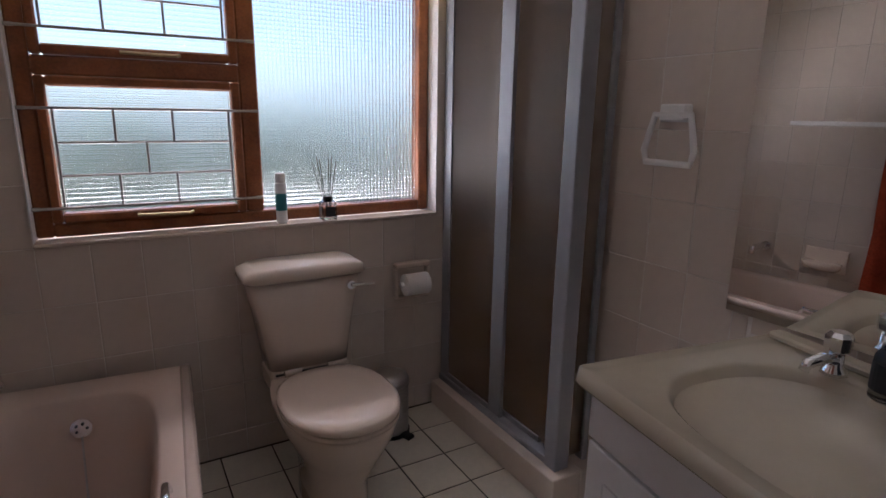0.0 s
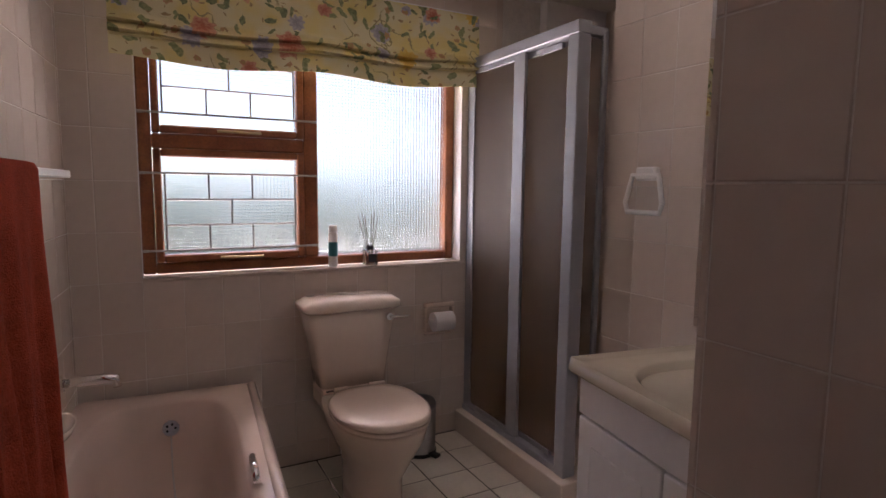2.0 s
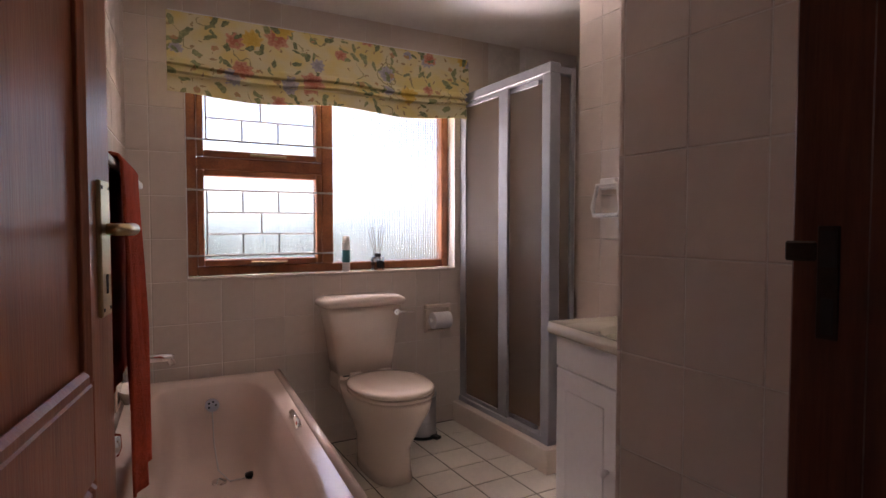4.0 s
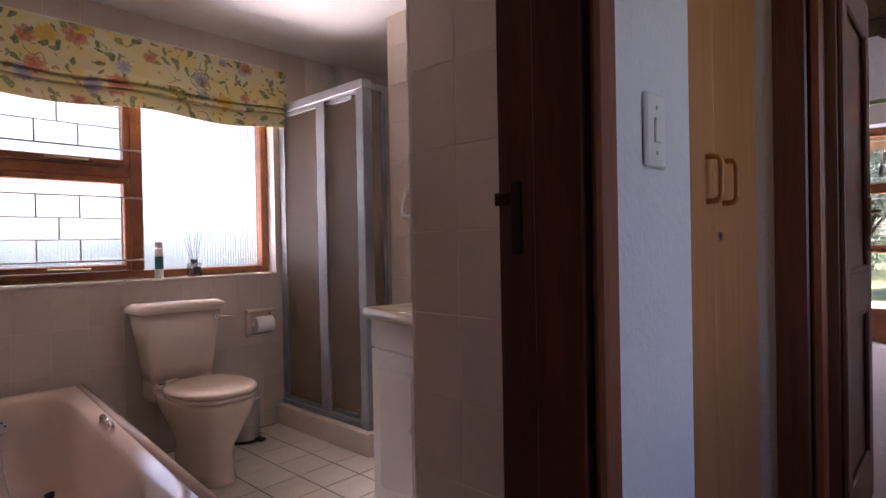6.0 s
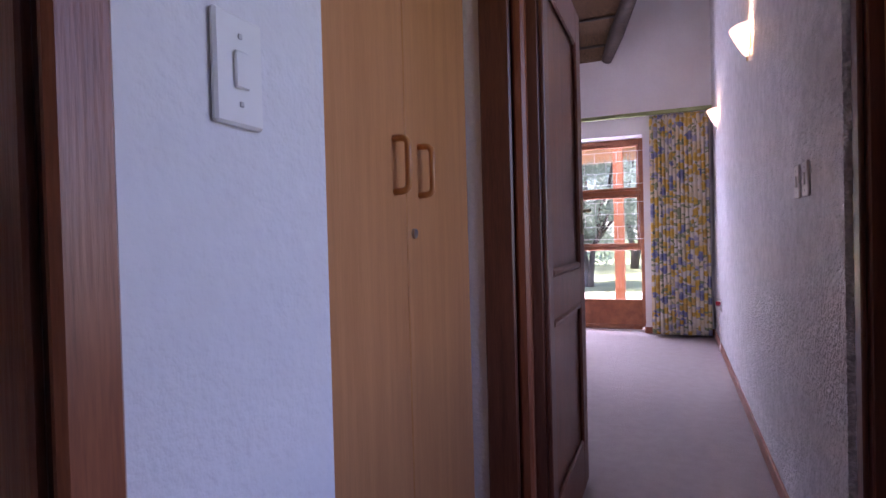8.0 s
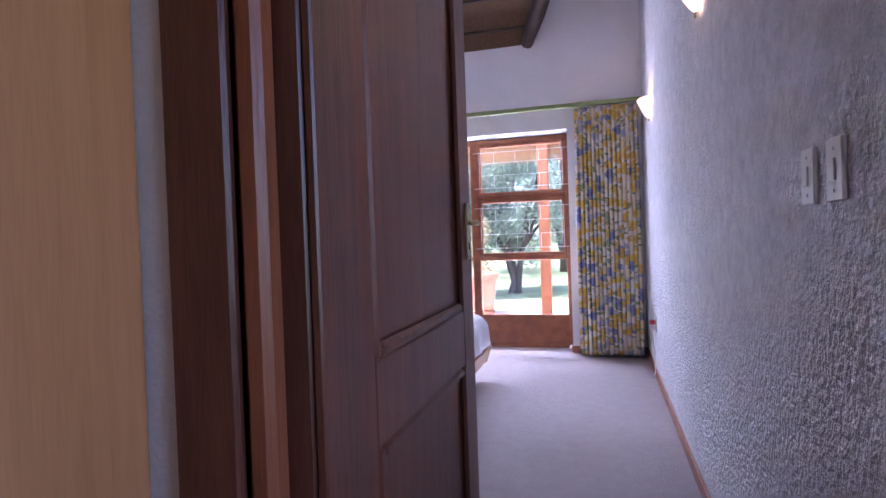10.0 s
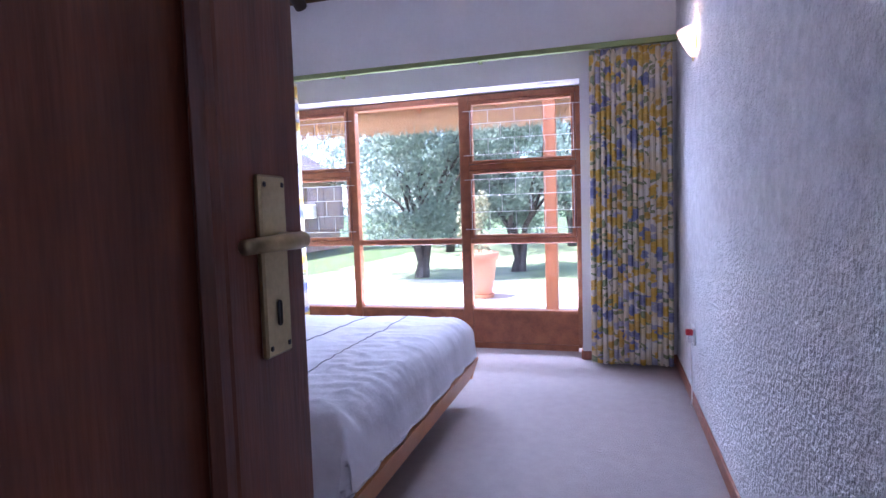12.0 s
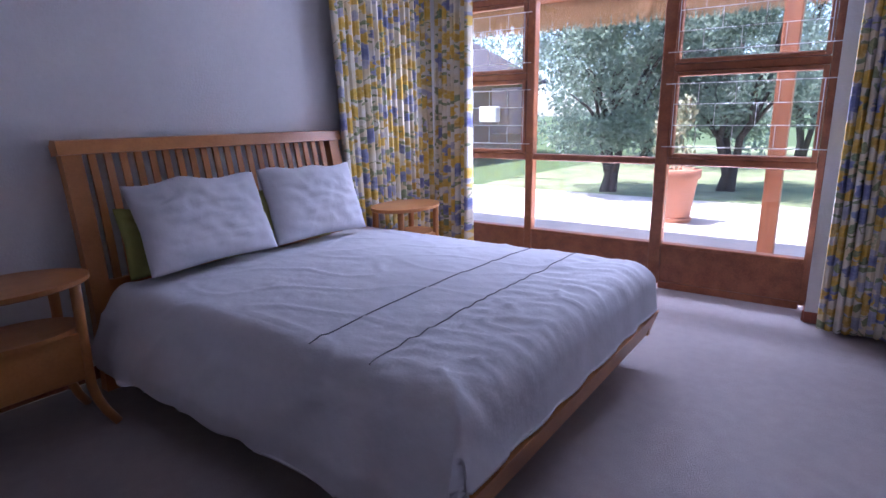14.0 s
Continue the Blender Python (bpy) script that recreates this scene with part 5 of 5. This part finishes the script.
post = group("veranda_post", (8.6, -0.13, -0.1), "square orange-brown timber veranda post", "veranda post")
part("shaft", box(-0.07, 0.07, -0.07, 0.07, 0, 2.55, 0.008), POST, post)
vr = group("veranda_roof", (0, 0, 0), "thatched veranda roof with timber rafters", "roof")
part("thatch_edge", box(8.90, 9.07, -6, 6, 2.32, 2.70, 0.03), EAVE, vr, "trimmed golden thatch edge with sunlight in its colour")
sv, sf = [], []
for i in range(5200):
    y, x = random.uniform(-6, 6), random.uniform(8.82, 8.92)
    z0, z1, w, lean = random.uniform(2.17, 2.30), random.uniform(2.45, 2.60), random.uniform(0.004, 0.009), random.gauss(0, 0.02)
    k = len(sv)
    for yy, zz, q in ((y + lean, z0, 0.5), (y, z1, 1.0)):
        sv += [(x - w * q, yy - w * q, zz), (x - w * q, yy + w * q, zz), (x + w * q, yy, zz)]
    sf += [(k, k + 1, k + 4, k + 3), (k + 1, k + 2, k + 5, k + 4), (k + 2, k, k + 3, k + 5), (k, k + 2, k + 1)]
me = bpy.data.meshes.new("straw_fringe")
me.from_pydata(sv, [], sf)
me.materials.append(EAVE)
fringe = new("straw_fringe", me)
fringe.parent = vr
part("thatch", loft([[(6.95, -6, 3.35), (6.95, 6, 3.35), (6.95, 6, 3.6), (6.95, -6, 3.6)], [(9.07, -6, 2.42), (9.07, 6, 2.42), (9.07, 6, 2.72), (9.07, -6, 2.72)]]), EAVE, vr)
for k in range(12):
    y = -5.5 + k
    part("rafter", tube([(6.95, y, 3.28), (8.88, y, 2.45)], 0.045, 8), POST, vr)
part("wall_plate", box(8.53, 8.67, -6, 6, 2.45, 2.55), POST, vr)

pt = group("plant_pot", (10.2, 1.09, -0.1), "large terracotta plant pot with a shrub", "plant pot")
part("pot", turned([(0.22, 0.06), (0.24, 0.10), (0.31, 0.62), (0.35, 0.64), (0.36, 0.76), (0.33, 0.77), (0.31, 0.70), (0.05, 0.69)], 32), TERRA, pt, smooth=True)
pt.scale = (0.8, 0.8, 0.88)
part("saucer", turned([(0.25, 0.0), (0.27, 0.06), (0.2, 0.062)], 28), TERRA, pt)


def leaves(n, centres, size, seed):
    """Many small bent leaves scattered in clumps."""
    rnd = np.random.RandomState(seed)
    verts, faces = [], []
    for i in range(n):
        c = centres[rnd.randint(len(centres))]
        o = rnd.normal(0, 1, 3)
        o = o / max(np.linalg.norm(o), 0.1) * rnd.uniform(0.2, 1.0) ** 0.5 * np.array(c[3:6])
        p = np.array(c[:3]) + o
        a, t = rnd.normal(0, 1, 3), rnd.normal(0, 1, 3)
        a /= np.linalg.norm(a)
        t = np.cross(a, t)
        t /= np.linalg.norm(t)
        s = size * rnd.uniform(0.6, 1.3)
        k = len(verts)
        verts += [tuple(p - a * s), tuple(p + t * s * 0.42), tuple(p + a * s), tuple(p - t * s * 0.42)]
        faces += [(k, k + 1, k + 2), (k, k + 2, k + 3)]
    me = bpy.data.meshes.new("leaves")
    me.from_pydata(verts, [], faces)
    return me


shrub = new("shrub", leaves(1100, [(0, 0, 0.95, 0.26, 0.26, 0.22), (0.05, 0.1, 1.2, 0.18, 0.18, 0.2), (0, 0.2, 1.05, 0.2, 0.2, 0.2), (0.1, -0.05, 1.55, 0.12, 0.14, 0.28), (0.05, 0.3, 1.35, 0.1, 0.12, 0.25)], 0.05, 4))
shrub.data.materials.append(PALELEAF)
shrub.parent = pt


def tree(loc, h, spread, seed, label, n=9000):
    rnd = random.Random(seed)
    t = group("tree", loc, label, "tree", "garden trees")
    b = bmesh.new()
    centres = []
    for s in range(3):
        a = s * 2.1 + rnd.random()
        lean = 0.12 + 0.14 * rnd.random()
        pts = [(0.09 * math.cos(a), 0.09 * math.sin(a), 0)]
        for i in range(1, 8):
            z = h * 0.6 * i / 7
            pts.append((lean * z * math.cos(a) + 0.06 * math.sin(i * 1.9 + s), lean * z * math.sin(a) + 0.06 * math.cos(i * 2.3), z))
        tube(pts, [0.085 * (1 - 0.09 * i) for i in range(8)], 9, bm=b)
        for k in range(6):
            p = Vector(pts[3 + k % 5])
            aa = a + rnd.uniform(-1.6, 1.6)
            q = p + Vector((math.cos(aa) * spread * 0.6, math.sin(aa) * spread * 0.6, h * rnd.uniform(0.10, 0.32)))
            tube([p, p.lerp(q, 0.5) + Vector((0, 0, 0.12)), q], [0.045, 0.03, 0.012], 6, bm=b)
            centres.append((*q, spread * 0.36, spread * 0.36, spread * 0.30))
    part("trunk", b, BARK, t, "several grey crooked stems", True)
    for k in range(26):
        a, r = rnd.uniform(0, 6.28), spread * rnd.uniform(0.15, 0.95)
        centres.append((r * math.cos(a), r * math.sin(a), h * rnd.uniform(0.26, 0.98), spread * 0.3, spread * 0.3, spread * 0.24))
    cr_ = new("crown", leaves(int(n * 1.5), centres, 0.05, seed))
    cr_.data.materials.append(LEAF)
    cr_.parent = t
    return t


tree((12.8, 2.9, -0.15), 3.9, 1.5, 3, "grey-green garden tree with leaning stems", 15000)
tree((13.9, 1.1, -0.15), 3.7, 1.4, 8, "grey-green garden tree with crooked stems", 13000)
tree((18.0, -3.6, -0.15), 5.5, 2.6, 12, "tall grey-green tree at the back of the garden", 11000)
tree((19.5, 4.2, -0.15), 6.0, 2.8, 21, "tall grey-green tree before the neighbouring house", 11000)
tree((21.5, 0.5, -0.15), 6.5, 3.2, 33, "large far garden tree", 11000)
hd = new("hedge", leaves(26000, [(22 + (k % 3), -12 + k * 0.7, 0.7 + 1.1 * (k % 4), 1.1, 1.0, 1.0) for k in range(44)], 0.10, 55))
hd.data.materials.append(LEAF)
tagged(hd, "rough green hedge along the garden end", "hedge", kind="stuff")

ho = group("house", (17.5, 11.2, -0.15), "brown neighbouring house with dark roof", "house")
part("wall", box(-3.5, 5, -1.6, 4, 0, 2.6), HWALL, ho)
part("roof", loft([[(-4.1, -2.3, 2.55), (5.6, -2.3, 2.55), (5.6, 4.6, 2.55), (-4.1, 4.6, 2.55)], [(-2.0, 1.0, 4.6), (3.5, 1.0, 4.6), (3.5, 1.3, 4.6), (-2.0, 1.3, 4.6)]]), HROOF, ho)
for y in (-6.03, -3.18):
    w = part("window", box(-3.54, -3.5, y, y + 0.9, 1.0, 2.0), HROOF, ho)
    part("glass", box(-3.55, -3.54, y + 0.05, y + 0.43, 1.05, 1.95), HROOF, w)
    part("glass", box(-3.55, -3.54, y + 0.47, y + 0.85, 1.05, 1.95), HROOF, w)
part("air_conditioner", box(-3.75, -3.52, -5.36, -4.92, 1.26, 1.60, 0.02), WHITE, ho, "white air conditioner box")


b = box(-1.5, 3.2, 2.55, 3.5, 2.22, 2.45)
vb = group("eave", (0, 0, 0), "thatched eave above the bathroom window", "roof")
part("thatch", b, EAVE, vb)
hd2 = new("hedge", leaves(14000, [(-2.5 + k * 0.55, 6.2 + 0.4 * (k % 2), 0.25 + 0.3 * (k % 3), 0.5, 0.5, 0.5) for k in range(14)], 0.09, 77))
hd2.data.materials.append(LEAF)
tagged(hd2, "loose green shrubs outside the bathroom window", "shrubs", kind="stuff")
structure(part("path", box(-6, 6.8, 2.6, 5.4, -0.19, -0.12), PATIO), "pale paved path beside the house", "path")
b = box(-8, 10, 9.5, 9.8, -0.2, 1.5)
structure(part("garden_wall", b, mat("white_garden_wall", (0.75, 0.74, 0.70), 0.9, var=0.08)), "white painted garden wall", "wall")

# ---- tiles ----
TILE_MESH = {}


def tile_rects(a0, a1, b0, b1, w, h, holes, offa=0.0, offb=0.0):
    out = []
    na, nb = int((a1 - a0) / w) + 2, int((b1 - b0) / h) + 2
    for i in range(-1, na):
        for j in range(-1, nb):
            r = [(max(a0, a0 + offa + i * w), min(a1, a0 + offa + (i + 1) * w), max(b0, b0 + offb + j * h), min(b1, b0 + offb + (j + 1) * h))]
            for h0, h1, v0, v1 in holes:
                nxt = []
                for p0, p1, q0, q1 in r:
                    if p1 <= h0 or p0 >= h1 or q1 <= v0 or q0 >= v1:
                        nxt.append((p0, p1, q0, q1))
                        continue
                    if p0 < h0:
                        nxt.append((p0, h0, q0, q1))
                    if p1 > h1:
                        nxt.append((h1, p1, q0, q1))
                    m0, m1 = max(p0, h0), min(p1, h1)
                    if q0 < v0:
                        nxt.append((m0, m1, q0, v0))
                    if q1 > v1:
                        nxt.append((m0, m1, v1, q1))
                r = nxt
            out += [p for p in r if p[1] - p[0] > 0.012 and p[3] - p[2] > 0.012]
    return out


def tiles(parent, place, rects, material, gap=0.002, thick=0.010, sink=0.0082):
    """place(a, b) gives the pose of a tile centred at (a, b); tiles lie in their local xy, z outwards."""
    for p0, p1, q0, q1 in rects:
        w, h = round(p1 - p0 - gap, 4), round(q1 - q0 - gap, 4)
        key = (w, h, material.name, thick)
        if key not in TILE_MESH:
            bm_ = bmesh.new()
            e = 0.0018
            a = [bm_.verts.new((sx * w / 2, sy * h / 2, 0)) for sx, sy in ((-1, -1), (1, -1), (1, 1), (-1, 1))]
            m_ = [bm_.verts.new((sx * w / 2, sy * h / 2, thick - e)) for sx, sy in ((-1, -1), (1, -1), (1, 1), (-1, 1))]
            c = [bm_.verts.new((sx * (w / 2 - e), sy * (h / 2 - e), thick)) for sx, sy in ((-1, -1), (1, -1), (1, 1), (-1, 1))]
            for lo_, up in ((a, m_), (m_, c)):
                for k in range(4):
                    bm_.faces.new((lo_[k], lo_[(k + 1) % 4], up[(k + 1) % 4], up[k]))
            bm_.faces.new(c)
            me = mesh_of(bm_, "tile")
            me.materials.append(material)
            TILE_MESH[key] = me
        ob = new("tile", TILE_MESH[key])
        ob.parent = parent
        tilt = pose(0, 0, 0, random.uniform(-0.12, 0.12), random.uniform(-0.12, 0.12), 0)
        ob.matrix_basis = place((p0 + p1) / 2, (q0 + q1) / 2) @ tilt @ pose(0, 0, -sink)


def find(name):
    return bpy.data.objects[name]


TW, TH = 0.152, 0.203
tiles(find("wall_north"), lambda a, c: pose(a, 2.3302, c, 90, 0, 0), tile_rects(-0.32, 1.66, 0, CEIL_B, TW, TH, [(-0.054, 1.42, 0.915, 2.05)], 0.114, 0.10), TILE)
tiles(find("wall_west"), lambda a, c: pose(0.0, a, c, 90, 0, 90), tile_rects(-2.62, 0, 0, CEIL_B, TW, TH, [], 0.0, 0.10), TILE)
tiles(find("wall_east"), lambda a, c: pose(1.6102, a, c, 90, 0, -90), tile_rects(0.257, 1.48, 0, CEIL_B, TW, TH, [(0.257, 0.96, 0, 0.80), (0.27, 0.97, 0.87, 2.03)], 0.0, 0.10), TILE)
tiles(find("wall_pier"), lambda a, c: pose(0.5992, a, c, 90, 0, -90), tile_rects(-0.285, 0.257, 0, CEIL_B, TW, TH, [], -0.08, 0.10), TILE)
tiles(find("wall_shower_back"), lambda a, c: pose(2.3202, a, c, 90, 0, -90), tile_rects(1.47, 2.318, 0.06, CEIL_B, TW, TH, [], 0.0, 0.04), TILE)
tiles(FLOOR_B, lambda a, c: pose(a, c, -0.0041, 0, 0, 0), tile_rects(-0.55, 1.60, -0.285, 2.32, 0.201, 0.201, [(0.03, 0.03, 0, 0)], 0.19, 0.0), FTILE, 0.006, 0.006, 0.001)
